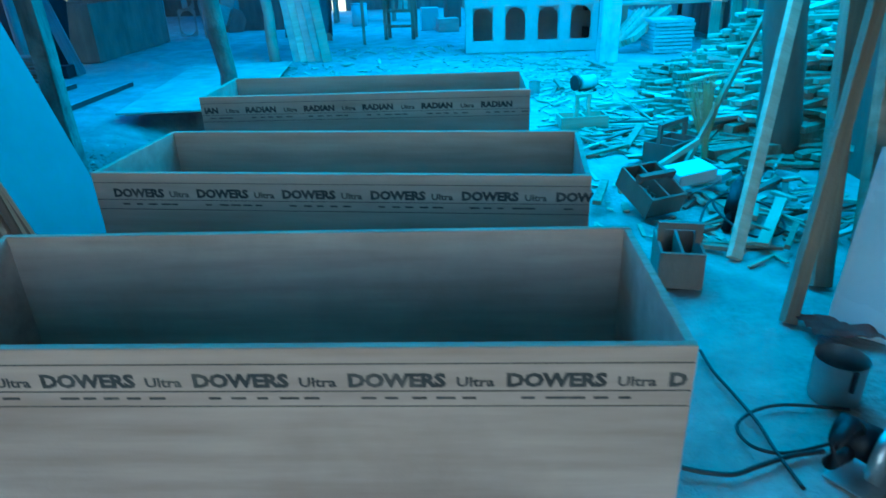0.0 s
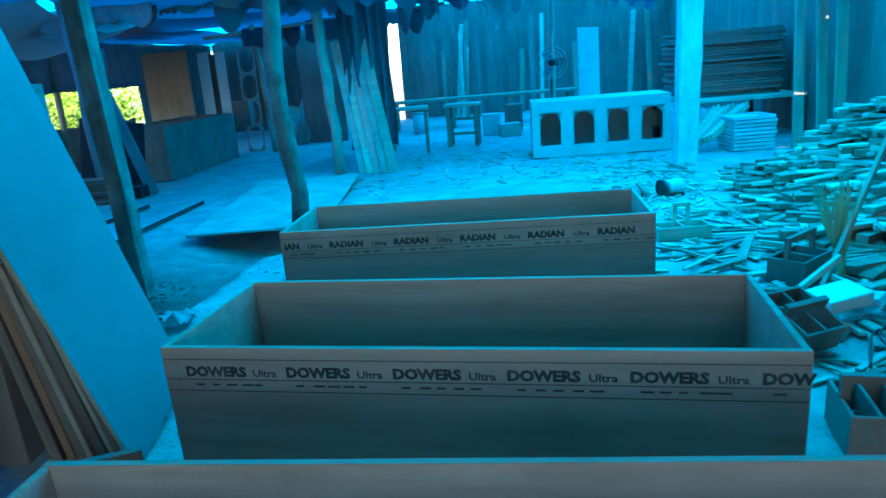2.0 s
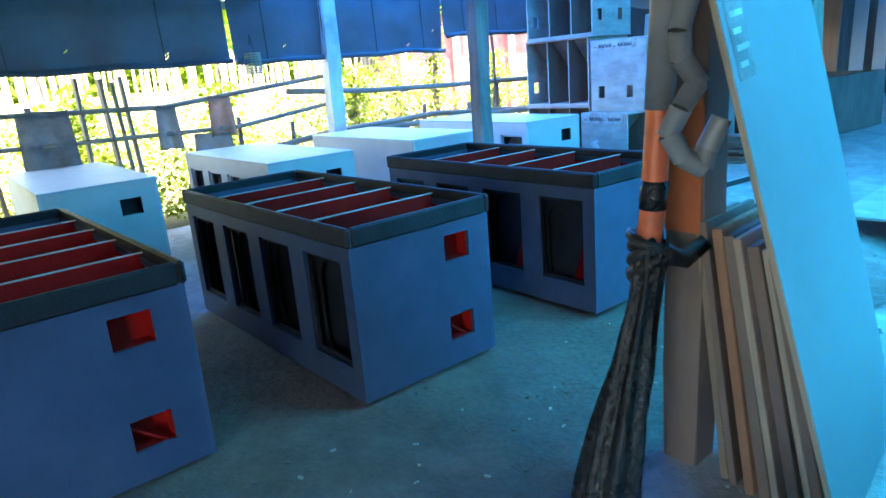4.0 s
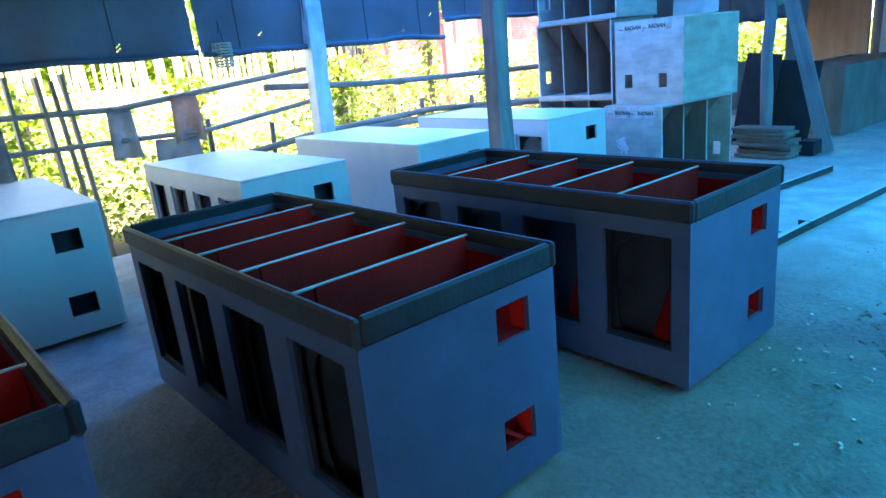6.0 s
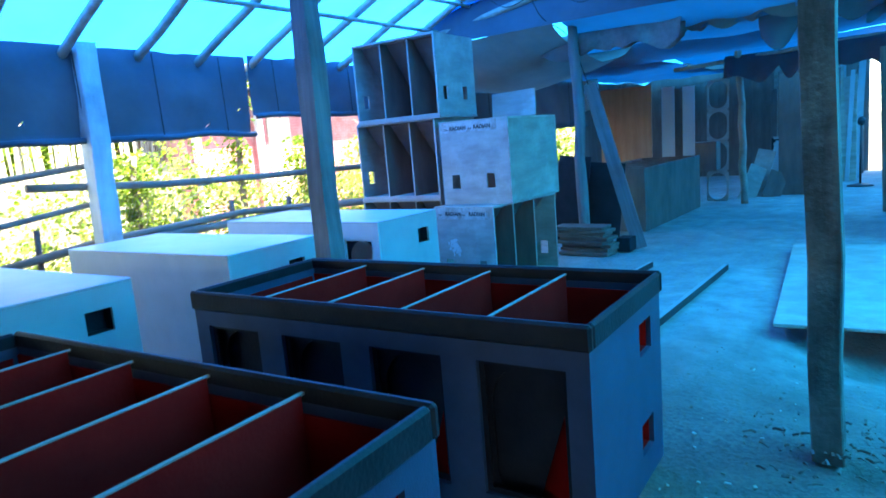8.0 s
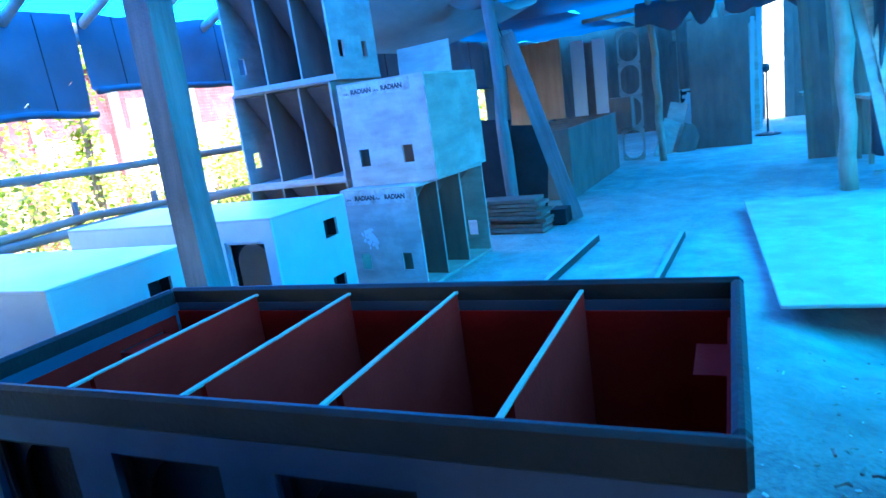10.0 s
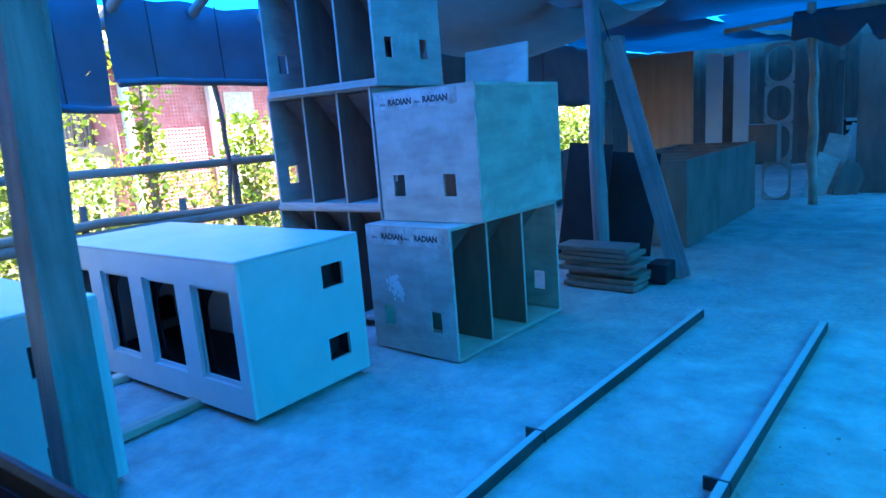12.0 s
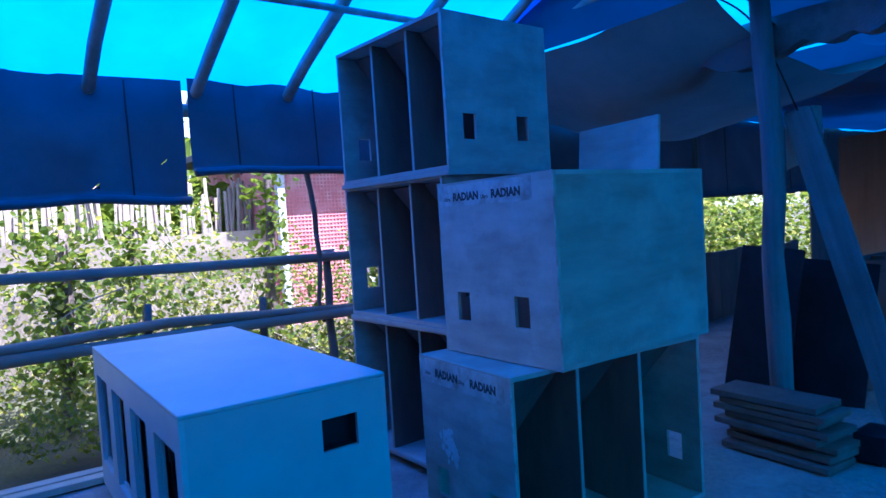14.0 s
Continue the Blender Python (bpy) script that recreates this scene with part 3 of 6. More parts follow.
def post(name, base, top, r, material, label, square=False, n=9, amp=0.02, rough=0.12):
    if square:
        bm = bm_new()
        pts = crooked((*base, -0.05), top, n, amp * 0.4)
        rings = []
        for i, p in enumerate(pts):
            s = r * (1 + random.uniform(-0.06, 0.06))
            rings.append([bm.verts.new(p + Vector((a * s, b * s, 0))) for a, b in ((-1, -1), (1, -1), (1, 1), (-1, 1))])
        for r0, r1 in zip(rings, rings[1:]):
            for k in range(4):
                bm.faces.new((r0[k], r0[(k + 1) % 4], r1[(k + 1) % 4], r1[k]))
        bm.faces.new(rings[0][::-1])
        bm.faces.new(rings[-1])
        bmesh.ops.bevel(bm, geom=[e for e in bm.edges if abs((e.verts[0].co - e.verts[1].co).normalized().z) > 0.8], offset=r * 0.1, segments=1, affect="EDGES")
    else:
        bm = bm_new()
        add_tube(bm, crooked((*base, -0.05), top, n, amp), [r * (1.08 - 0.16 * i / n) for i in range(n + 1)], 12, rough)
    return solo(name, bm, material, label, "post", smooth=not square)


post("roof_post", (-1.71, 5.26), (-1.84, 5.34, 3.85), 0.06, PEELED, "rough dark timber post with peeling bark standing on earth", square=True)
post("roof_post", (-4.53, 5.2), (-4.75, 5.43, 3.6), 0.07, WOOD_GREY, "thick grey weathered timber post beside painted cabinets", square=True)
post("roof_post", (-1.05, 6.95), (-1.03, 6.9, 3.7), 0.08, BARK, "crooked tree-trunk post with stripped bark", amp=0.045)
post("roof_post", (3.25, 9.6), (3.28, 9.62, 2.95), 0.125, POST_PALE, "pale square timber post beside scrap wood", square=True)
post("roof_post", (-7.18, 5.13), (-7.2, 5.18, 2.5), 0.085, POST_PALE, "pale square post at the open eave", square=True)
post("roof_post", (-4.63, 9.55), (-4.66, 9.48, 3.4), 0.062, WOOD_GREY, "greyed round timber post in the rear store")
post("roof_post", (-1.5, 10.55), (-1.62, 10.55, 3.2), 0.075, BAMBOO, "thin pole post in the rear store")
post("roof_post", (3.52, 5.03), (3.2, 5.1, 2.9), 0.13, BROWN_BOARD, "thick dark trunk post beside a wood heap", amp=0.03)
post("roof_post", (-3.7, 14.0), (-3.75, 13.8, 3.0), 0.055, BAMBOO, "thin pole post in the rear store")
post("roof_post", (-2.95, 16.2), (-3.0, 16.0, 3.0), 0.05, BAMBOO, "thin pole post in the rear store")
post("roof_post", (1.9, 14.0), (1.95, 14.1, 3.0), 0.06, BAMBOO, "thin pole post in the rear store")


# ---- open-topped plywood boxes ----
def plywood_box(x, y, yaw, words, start, label, L=1.64, D=0.57):
    """Origin at the front left corner on the floor; the front faces -y."""
    H, t = 0.77, 0.018
    ob = thing("plywood_box", label, "box", pose(x, y, 0, 0, 0, yaw), "plywood box shells in a row")
    for nm, q in (("front_panel", (0, 0, 0, L, t, H)), ("back_panel", (0, D - t, 0, L, D, H)), ("side_panel", (0, t, 0, t, D - t, H - 0.002)),
                  ("side_panel", (L - t, t, 0, L, D - t, H - 0.002)), ("bottom_panel", (t, t, 0, L - t, D - t, t))):
        p = part(nm, soft_box(*q, 0.0015), PLY, ob)
        if nm != "bottom_panel":
            x0, y0, z0, x1, y1, z1 = q
            part("top_edge", soft_box(x0 + 0.0008, y0 + 0.0008, z1 - 0.001, x1 - 0.0008, y1 - 0.0008, z1 + 0.0015, 0.0005), PLY_EDGE, p, "pale sawn plywood edge")
    for z, h in ((H - 0.034, 0.0022), (H - 0.094, 0.0022), (H - 0.128, 0.0022)):
        part("printed_line", soft_box(0.003, -0.0012, z, L - 0.003, 0.0005, z + h, 0.0002), INK, ob, "thin printed line")
    pitch = 0.179 * L
    for k in range(-1, 7):
        wx = start + pitch * k
        first = max(0, math.ceil(-wx / 0.029))
        shown = words[first:max(first, int((L - wx) / 0.029))]
        if shown:
            lettering(shown, 0.0395, ob, pose(wx + 0.029 * first, -0.0012, H - 0.082, 90, 0, 0) @ Matrix.Diagonal((1.09, 1, 1, 1)))
        if 0.0 < wx + 0.193 and wx + 0.265 < L:
            lettering("Ultra", 0.029, ob, pose(wx + 0.199, -0.0012, H - 0.082, 90, 0, 0) @ Matrix.Diagonal((1.15, 1, 1, 1)), label="small printed word")
        for j in range(5):
            bx = wx + 0.02 + 0.045 * j + random.uniform(0, 0.01)
            if 0 < bx and bx + 0.04 < L:
                part("printed_bar", soft_box(bx, -0.0012, H - 0.111, bx + random.uniform(0.018, 0.038), 0.0005, H - 0.106, 0.0002), INK, ob, "tiny unreadable print")
    return ob


BRANDLIKE = ("DOWERS", "RADIAN")
plywood_box(0.019, 1.481, -1.3, BRANDLIKE[0], 0.125, "open plywood box with printed front, sawn edges", 1.62, 0.548)
plywood_box(-0.014, 2.559, -5.8, BRANDLIKE[0], 0.068, "open plywood box with printed front, between two others", 1.655, 0.558)
plywood_box(-0.098, 3.819, -1.3, BRANDLIKE[1], 0.232, "open plywood box with printed front, beside dusty floor", 1.69, 0.555)


# ---- painted four-opening cabinets ----
def hole_panel(w, h, t, holes, m):
    bm = bm_new()
    add_panel(bm, w, h, t, holes, m)
    return bm


def baffle_shape(w, h, r, t, m):
    """An upright board w x h with a round-ended slot, as a frame of quads."""
    bm = bm_new()
    n = 48
    inner, outer = [], []
    for i in range(n):
        a = 2 * math.pi * i / n
        c, s = math.cos(a), math.sin(a)
        e = max(0.0, h / 2 - r - 0.03)
        inner.append((w / 2 + r * c, h / 2 + r * s + (e if s > 0.01 else -e if s < -0.01 else 0)))
        k = 1 / max(abs(c) / (w / 2), abs(s) / (h / 2))
        outer.append((w / 2 + c * k, h / 2 + s * k))
    for y, flip in ((0, False), (t, True)):
        vi = [bm.verts.new(m @ Vector((p[0], y, p[1]))) for p in inner]
        vo = [bm.verts.new(m @ Vector((p[0], y, p[1]))) for p in outer]
        for i in range(n):
            j = (i + 1) % n
            bm.faces.new((vi[i], vo[i], vo[j], vi[j]) if not flip else (vi[j], vo[j], vo[i], vi[i]))
        if flip:
            for i in range(n):
                j = (i + 1) % n
                bm.faces.new((first[i], first[j], vi[j], vi[i]))
        first = vi
    return bm


def speaker_cabinet(m, label, paint, rim, front_holes=True, group="painted speaker cabinets"):
    """Lies on its back: 1.96 long, 0.82 deep, 0.80 high. Origin at the centre of its base."""
    L, D, H, t = 1.956, 0.816, (0.762 if rim else 0.784), 0.02
    x0, y0 = -L / 2, -D / 2
    ob = thing("speaker_cabinet", label, "speaker cabinet", m, group)
    ox = [0.09 + 0.483 * k for k in range(4)]
    holes = [(a, 0.15, a + 0.335, 0.655) for a in ox] if front_holes else []
    front = part("front_panel", hole_panel(L, H, t, holes, pose(x0, y0, 0)), paint, ob)
    part("back_panel", hole_panel(L, H, t, [], pose(x0, y0 + D - t, 0)), paint, ob)
    inner = RED_PAINT if rim else BLACK_PAINT
    for a in ox if front_holes else ():
        part("opening_frame", hole_panel(0.355, 0.525, 0.012, [(0.03, 0.03, 0.325, 0.495)], pose(x0 + a - 0.01, y0 + t + 0.001, 0.14)), BLACK_PAINT if rim else paint, front, "recessed opening frame")
        part("baffle", baffle_shape(0.4, 0.6, 0.15, 0.012, pose(x0 + a - 0.03, y0 + 0.06, 0.06)), (paint if paint is MID_PAINT else BLACK_PAINT), ob, "board with a rounded speaker cut-out")
    for sx in (x0 + t, -x0):
        grip = [(0.505, 0.125, 0.66, 0.255), (0.505, 0.535, 0.66, 0.665)]
        part("end_panel", hole_panel(D - 2 * t, H - 0.001, t, grip, pose(sx, y0 + t, 0.0005, 0, 0, 90)), paint, ob)
        s = -1 if sx > 0 else 1
        for q in grip:
            bx = sx - t if sx > 0 else sx
            cup = bm_new()
            for z0, z1 in ((q[1] - 0.014, q[1]), (q[3], q[3] + 0.014)):
                add_box(cup, bx, y0 + t + q[0] - 0.014, z0, bx + s * 0.07, y0 + t + q[2] + 0.014, z1)
            for yy in (q[0] - 0.014, q[2]):
                add_box(cup, bx, y0 + t + yy, q[1], bx + s * 0.07, y0 + t + yy + 0.014, q[3])
            add_box(cup, bx + s * 0.07, y0 + t + q[0] - 0.014, q[1] - 0.014, bx + s * 0.082, y0 + t + q[2] + 0.014, q[3] + 0.014)
            part("handle_cup", cup, inner, ob, "recessed hand hole")
    part("bottom_panel", soft_box(x0 + t, y0 + t, 0, -x0 - t, -y0 - t, t, 0.001), inner, ob)
    if rim:
        part("inner_lining", hole_panel(L - 2 * t, H - 0.05, 0.008, [], pose(x0 + t, -y0 - t - 0.009, t)), RED_PAINT, ob, "red painted inner wall")
        part("inner_lining", hole_panel(L - 2 * t, 0.11, 0.008, [], pose(x0 + t, y0 + t + 0.014, H - 0.105)), RED_PAINT, ob, "red painted inner wall")
        for lx in (x0 + t + 0.009, -x0 - t - 0.001):
            part("inner_lining", hole_panel(D - t - 0.15, H - 0.06, 0.008, [(q[0] - 0.12, q[1] - t - 0.02, q[2] - 0.08, q[3] - t + 0.02) for q in grip], pose(lx, y0 + 0.12, t + 0.001, 0, 0, 90)), RED_PAINT, ob, "red painted inner wall")
        cell = (L - 2 * t) / 5
        for k in range(1, 5):
            d = part("divider", soft_box(x0 + t + cell * k - 0.009, y0 + 0.12, t, x0 + t + cell * k + 0.009, -y0 - t - 0.012, H + 0.025, 0.001), RED_PAINT, ob)
            part("bare_edge", soft_box(x0 + t + cell * k - 0.0065, y0 + 0.02, H + 0.022, x0 + t + cell * k + 0.0065, -y0 - 0.016, H + 0.03, 0.001), EDGE_WORN, d, "bare wooden edge of a divider")
        for k in range(5):
            xa = x0 + t + cell * k + 0.012
            part("horn_slope", soft_box(0, 0, 0, cell - 0.024, 0.66, 0.012, 0.001, pose(xa, y0 + 0.13, 0.52, -38, 0, 0)), RED_PAINT, ob, "sloping red inner board")
        # Two black boards added to shut out light, so the openings look dark.
        part("chamber_top", soft_box(x0 + t, y0 + t + 0.014, 0.665, -x0 - t, y0 + 0.118, 0.68, 0.001), BLACK_PAINT, ob, "added black board stopping light from above")
        part("chamber_back", hole_panel(L - 2 * t, 0.64, 0.012, [], pose(x0 + t, y0 + 0.106, t)), BLACK_PAINT, ob, "added black board keeping the openings dark")
        for a in ox[1:]:
            part("horn_flare", grid_sheet(8, 6, lambda u, v: (x0 + a + 0.325 - 0.13 * (1 - v) * math.sin(u * 1.57) - 0.02 * u, y0 + 0.036 + 0.066 * u, 0.13 + 0.40 * v), 0.006), RED_PAINT, ob, "curved red board inside an opening", smooth=True)
        R = 0.018
        for q in ((x0 - 0.012, y0 - 0.012, -x0 + 0.012, y0 + R), (x0 - 0.012, -y0 - R, -x0 + 0.012, -y0 + 0.012), (x0 - 0.012, y0 + R, x0 + R, -y0 - R), (-x0 - R, y0 + R, -x0 + 0.012, -y0 - R)):
            part("rim_rail", soft_box(q[0], q[1], H - 0.035, q[2], q[3], H + 0.055, 0.01), BLACK_PAINT, ob, "black rounded rim rail")
    else:
        part("top_panel", soft_box(x0 - 0.001, y0 - 0.001, H, -x0 + 0.001, -y0 + 0.001, H + 0.018, 0.004), paint, ob)
    return ob


speaker_cabinet(pose(-3.314, 2.903, 0.015, 0, 0, 3.1), "blue-grey four-opening cabinet with black rim, red inside", GREY_PAINT, True)
speaker_cabinet(pose(-3.257, 4.421, 0.015, 0, 0, 2.4), "blue-grey four-opening cabinet with black rim, red inside", GREY_PAINT, True)
speaker_cabinet(pose(-3.375, 1.425, 0.015, 0, 0, 4.1), "blue-grey cabinet with black rim and red divided interior", GREY_PAINT, True)
speaker_cabinet(pose(-5.992, 3.676, 0.02, 0, 0, 2.5), "cream cabinet, face openings outward, on the floor", CREAM_PAINT, False)
speaker_cabinet(pose(-6.035, 5.145, 0.02, 0, 0, 2.4), "plain cream cabinet standing on the floor", CREAM_PAINT, False, front_holes=False)
speaker_cabinet(pose(-5.951, 6.593, 0.03, 0, 0, 0.0), "cream four-opening cabinet resting on timber rails", CREAM_PAINT, False)
speaker_cabinet(pose(-6.29, 2.10, 0.02, 0, 0, 1.5), "plain cream cabinet near the fence", CREAM_PAINT, False, front_holes=False)
speaker_cabinet(pose(2.346, 11.085, 0.0, 0, 0, 0), "pale four-opening cabinet in the rear store", MID_PAINT, False)


# ---- raw plywood horn cabinets ----
def horn_cabinet(m, label, holes_at=0.155, words=False, end_words=False, W=1.04, D=0.76):
    """Open face towards -y; 1.04 wide, 0.76 deep, 0.80 high; origin at the base centre."""
    H, t = 0.803, 0.018
    ob = thing("horn_cabinet", label, "speaker cabinet", m, "stacked raw plywood horn cabinets")
    grips = [(0.11, holes_at, 0.20, holes_at + 0.135), (0.50, holes_at, 0.59, holes_at + 0.135)]
    for sx in (-W / 2 + t, W / 2):
        part("side_panel", hole_panel(D, H, t, grips, pose(sx, -D / 2, 0, 0, 0, 90)), PLY_RAW, ob)
    part("back_panel", soft_box(-W / 2 + t, D / 2 - t, t, W / 2 - t, D / 2, H - t, 0.001), PLY_RAW, ob)
    part("top_panel", soft_box(-W / 2 + t, -D / 2, H - t, W / 2 - t, D / 2, H, 0.001), PLY_RAW, ob)
    part("bottom_panel", soft_box(-W / 2 + t, -D / 2, 0, W / 2 - t, D / 2, t, 0.001), PLY_RAW, ob)
    for s in (-1, 1):
        x = s * W / 6
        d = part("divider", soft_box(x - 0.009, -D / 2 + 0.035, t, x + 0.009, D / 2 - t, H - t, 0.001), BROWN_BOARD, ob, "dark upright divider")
        part("divider_edge", soft_box(x - 0.0085, -D / 2 + 0.03, t + 0.001, x + 0.0085, -D / 2 + 0.036, H - t - 0.001, 0.001), EDGE_WORN, d, "pale sawn edge")
    for k in range(3):
        xa = -W / 2 + t + k * (W / 3 - 0.006) + 0.012
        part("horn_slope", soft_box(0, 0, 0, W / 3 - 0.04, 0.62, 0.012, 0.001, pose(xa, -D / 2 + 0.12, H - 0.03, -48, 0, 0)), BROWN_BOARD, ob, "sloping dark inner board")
    for z in (0, H - t):
        part("front_batten", soft_box(-W / 2 - 0.001, -D / 2 - 0.003, z, W / 2 + 0.001, -D / 2 + 0.012, z + t + 0.004, 0.002), EDGE_WORN, ob, "pale bare front edge")
    if words:
        for k in range(2):
            # on the panel that faces -x of the cabinet
            lettering(BRANDLIKE[1], 0.05, ob, pose(-W / 2 - 0.002, D / 2 - 0.14 - 0.28 * k, H - 0.085, 90, 0, -90))
            lettering("Ultra", 0.024, ob, pose(-W / 2 - 0.002, D / 2 - 0.05 - 0.28 * k, H - 0.085, 90, 0, -90), label="small printed word")
        part("dusty_band", soft_box(-W / 2 - 0.001, -D / 2 + 0.04, H - 0.12, -W / 2, D / 2 - 0.005, H - 0.008, 0.0003), GROOVE, ob, "pale dusty strip behind print")
        smear = bm_new()
        for k in range(60):
            a, r = random.uniform(0, 6.28), random.uniform(0.0, 0.085)
            cy, cz = 0.125 + r * math.cos(a), 0.41 + r * math.sin(a) * 1.25
            if cz < 0.325:
                continue
            v = [smear.verts.new((-W / 2 - 0.0015 - 0.00002 * k, cy + random.uniform(0.006, 0.02) * math.cos(b), cz + random.uniform(0.008, 0.026) * math.sin(b))) for b in [i * 1.2566 for i in range(5)]]
            smear.faces.new(v)
        tagged(part("filler_smear", smear, CHALK, ob, "white filler smear on raw plywood"), kind="stuff")
    if end_words:
        part("dusty_band", soft_box(W / 2, -D / 2 + 0.01, H - 0.11, W / 2 + 0.001, D / 2 - 0.12, H - 0.01, 0.0003), GROOVE, ob, "pale dusty strip behind print")
        for k in range(2):
            lettering(BRANDLIKE[1], 0.05, ob, pose(W / 2 + 0.002, -D / 2 + 0.12 + 0.27 * k, H - 0.085, 90, 0, 90))
            lettering("Ultra", 0.024, ob, pose(W / 2 + 0.002, -D / 2 + 0.05 + 0.27 * k, H - 0.085, 90, 0, 90), label="small printed word")
    # corners rubbed pale by handling
    for y in (-D / 2 - 0.001, D / 2 - 0.007):
        for x in (-W / 2 - 0.001, W / 2 - 0.007):
            part("rubbed_edge", soft_box(x, y, 0.01, x + 0.008, y + 0.008, H - 0.012, 0.002), GROOVE, ob, "edge rubbed pale by handling")
    return ob


for k, (dx, dy, yaw) in enumerate(((-0.04, -0.01, 0), (-0.03, -0.01, -1.0), (0.03, -0.03, 1.0))):
    horn_cabinet(pose(-5.87 + dx, 8.03 + dy, 0.045 + 0.825 * k, 0, 0, yaw + 2), "raw plywood three-channel cabinet in a tall stack")
    if k:
        ob = thing("spacer_board", "thin pale board between stacked cabinets", "board", pose(-5.87 + dx, 8.03 + dy, 0.045 + 0.825 * k - 0.029, 0, 0, yaw + 2))
        part("slab", soft_box(-0.53, -0.395, 0, 0.53, 0.38, 0.028, 0.003), EDGE_WORN, ob)
horn_cabinet(pose(-4.885, 7.935, 0.0, 0, 0, 90 - 3.2), "raw plywood three-channel cabinet carrying another", words=True, W=1.17, D=0.70)
horn_cabinet(pose(-4.853, 8.035, 0.808, 0, 0, -90 + 1.1), "dusty plywood cabinet, back turned, on another", end_words=True)
# a loose board standing on the upper cabinet
solo("offcut_board", soft_box(0, 0, 0, 0.51, 0.02, 0.275, 0.002), PLY_RAW, "plywood offcut standing on a cabinet", "board", m=pose(-5.165, 8.44, 1.612, -8, -2, 2))

# timber rails under the cabinets
for a, b in (((-6.3, 5.8), (-6.27, 7.3)), ((-5.48, 5.62), (-5.52, 7.2)), ((-5.5, 4.0), (-5.4, 5.6)), ((-7.18, 4.2), (-7.14, 7.6)), ((-7.05, 4.4), (-7.03, 7.4))):
    d = Vector((b[0] - a[0], b[1] - a[1], 0))
    solo("timber_rail", soft_box(0, -0.045, 0, d.length, 0.045, 0.042, 0.004), WOOD_PALE, "pale squared timber rail lying on the floor", "timber", "floor rails",
         m=Matrix.Translation((a[0], a[1], -0.002)) @ Matrix.Rotation(math.atan2(d.y, d.x), 4, "Z"))


# ---- steel angle bars on the floor ----
def angle_bar(pts, label):
    ob = thing("steel_angle_bar", label, "metal bar", group="bars on the floor")
    for a, b in zip(pts, pts[1:]):
        d = Vector((b[0] - a[0], b[1] - a[1], 0))
        m = Matrix.Translation((a[0], a[1], -0.01)) @ Matrix.Rotation(math.atan2(d.y, d.x), 4, "Z")
        part("upright_flange", soft_box(0, -0.003, 0, d.length, 0.003, 0.055, 0.001, m), STEEL, ob)
        part("flat_flange", soft_box(0, 0.003, 0.050, d.length, 0.038, 0.055, 0.001, m), MID_PAINT, ob, "dust-covered upper flange")
    return ob


angle_bar(((-3.67, 5.7), (-3.675, 6.74), (-3.578, 8.76)), "dark steel angle bar lying on dusty floor")
angle_bar(((-2.90, 5.5), (-2.90, 6.70), (-2.859, 8.77)), "dark steel angle bar lying on dusty floor")
for x, y in ((-3.715, 6.734), (-2.944, 6.704)):
    solo("steel_cleat", soft_box(-0.05, -0.006, 0, 0.05, 0.006, 0.055, 0.002), STEEL, "short dark steel cleat beside a bar", "metal piece", m=pose(x, y, -0.008))
# boards over the pit
for m, w, d, mat, lab in ((pose(-2.18, 6.88, 0.03, 0.5, 0, 5), 1.35, 2.9, PLY_RAW, "large dusty plywood sheet lying flat over a pit"), (pose(-2.1, 6.92, 0.012, 0, 0, 20), 1.1, 0.05, WOOD, "dark timber edge beside the pit")):
    solo("floor_board", soft_box(0, 0, 0, w, d, 0.025, 0.004), mat, lab, "board", m=m)


# ---- sheets and boards leaning by the pipe post ----
def frame_from(o, ex, ez):
    """A pose whose x runs along ex and whose z runs close to ez."""
    ex = Vector(ex).normalized()
    ez = Vector(ez)
    ez = (ez - ex * ez.dot(ex)).normalized()
    ey = ez.cross(ex)
    m = Matrix.Identity(4)
    for i in range(3):
        m[i][0], m[i][1], m[i][2], m[i][3] = ex[i], ey[i], ez[i], o[i]
    return m


made_before = names_now()
panel = thing("laminate_sheet", "tall pale laminated sheet leaning on a post", "sheet", frame_from((-0.712, 3.12, -0.005), (-0.12, 0.985, 0.13), (-0.30, -0.24, 1.51)))
part("board", soft_box(0, 0, 0, 0.68, 0.018, 2.44, 0.002), PANEL_GREY, panel)
part("edge", soft_box(-0.003, 0.001, 0.001, 0.0, 0.017, 2.438, 0.001), PLY_EDGE, panel, "raw sawn edge")
tag = part("sticker", soft_box(0.03, -0.0015, 1.36, 0.14, 0.0, 1.66, 0.0004), CLOTH, panel, "dark printed sticker")
for k in range(6):
    part("print_bar", soft_box(0.05, -0.0025, 1.39 + 0.042 * k, 0.10 + 0.03 * (k % 2), -0.0015, 1.405 + 0.042 * k, 0.0003), LAMINATE, tag, "unreadable pale print")
BOARDS = ((0.026, 0.40, 0.86, BROWN_BOARD, "dark"), (0.020, 0.42, 0.87, PLY_RAW, "pale"), (0.034, 0.36, 0.87, BROWN_BOARD, "dark"), (0.022, 0.44, 0.88, PLY, "pale"),
          (0.034, 0.40, 0.88, BROWN_BOARD, "dark"), (0.030, 0.42, 0.89, RED_WOOD, "reddish"), (0.022, 0.38, 0.90, BROWN_BOARD, "dark"), (0.024, 0.30, 0.90, WOOD, "weathered"))
x = -0.748
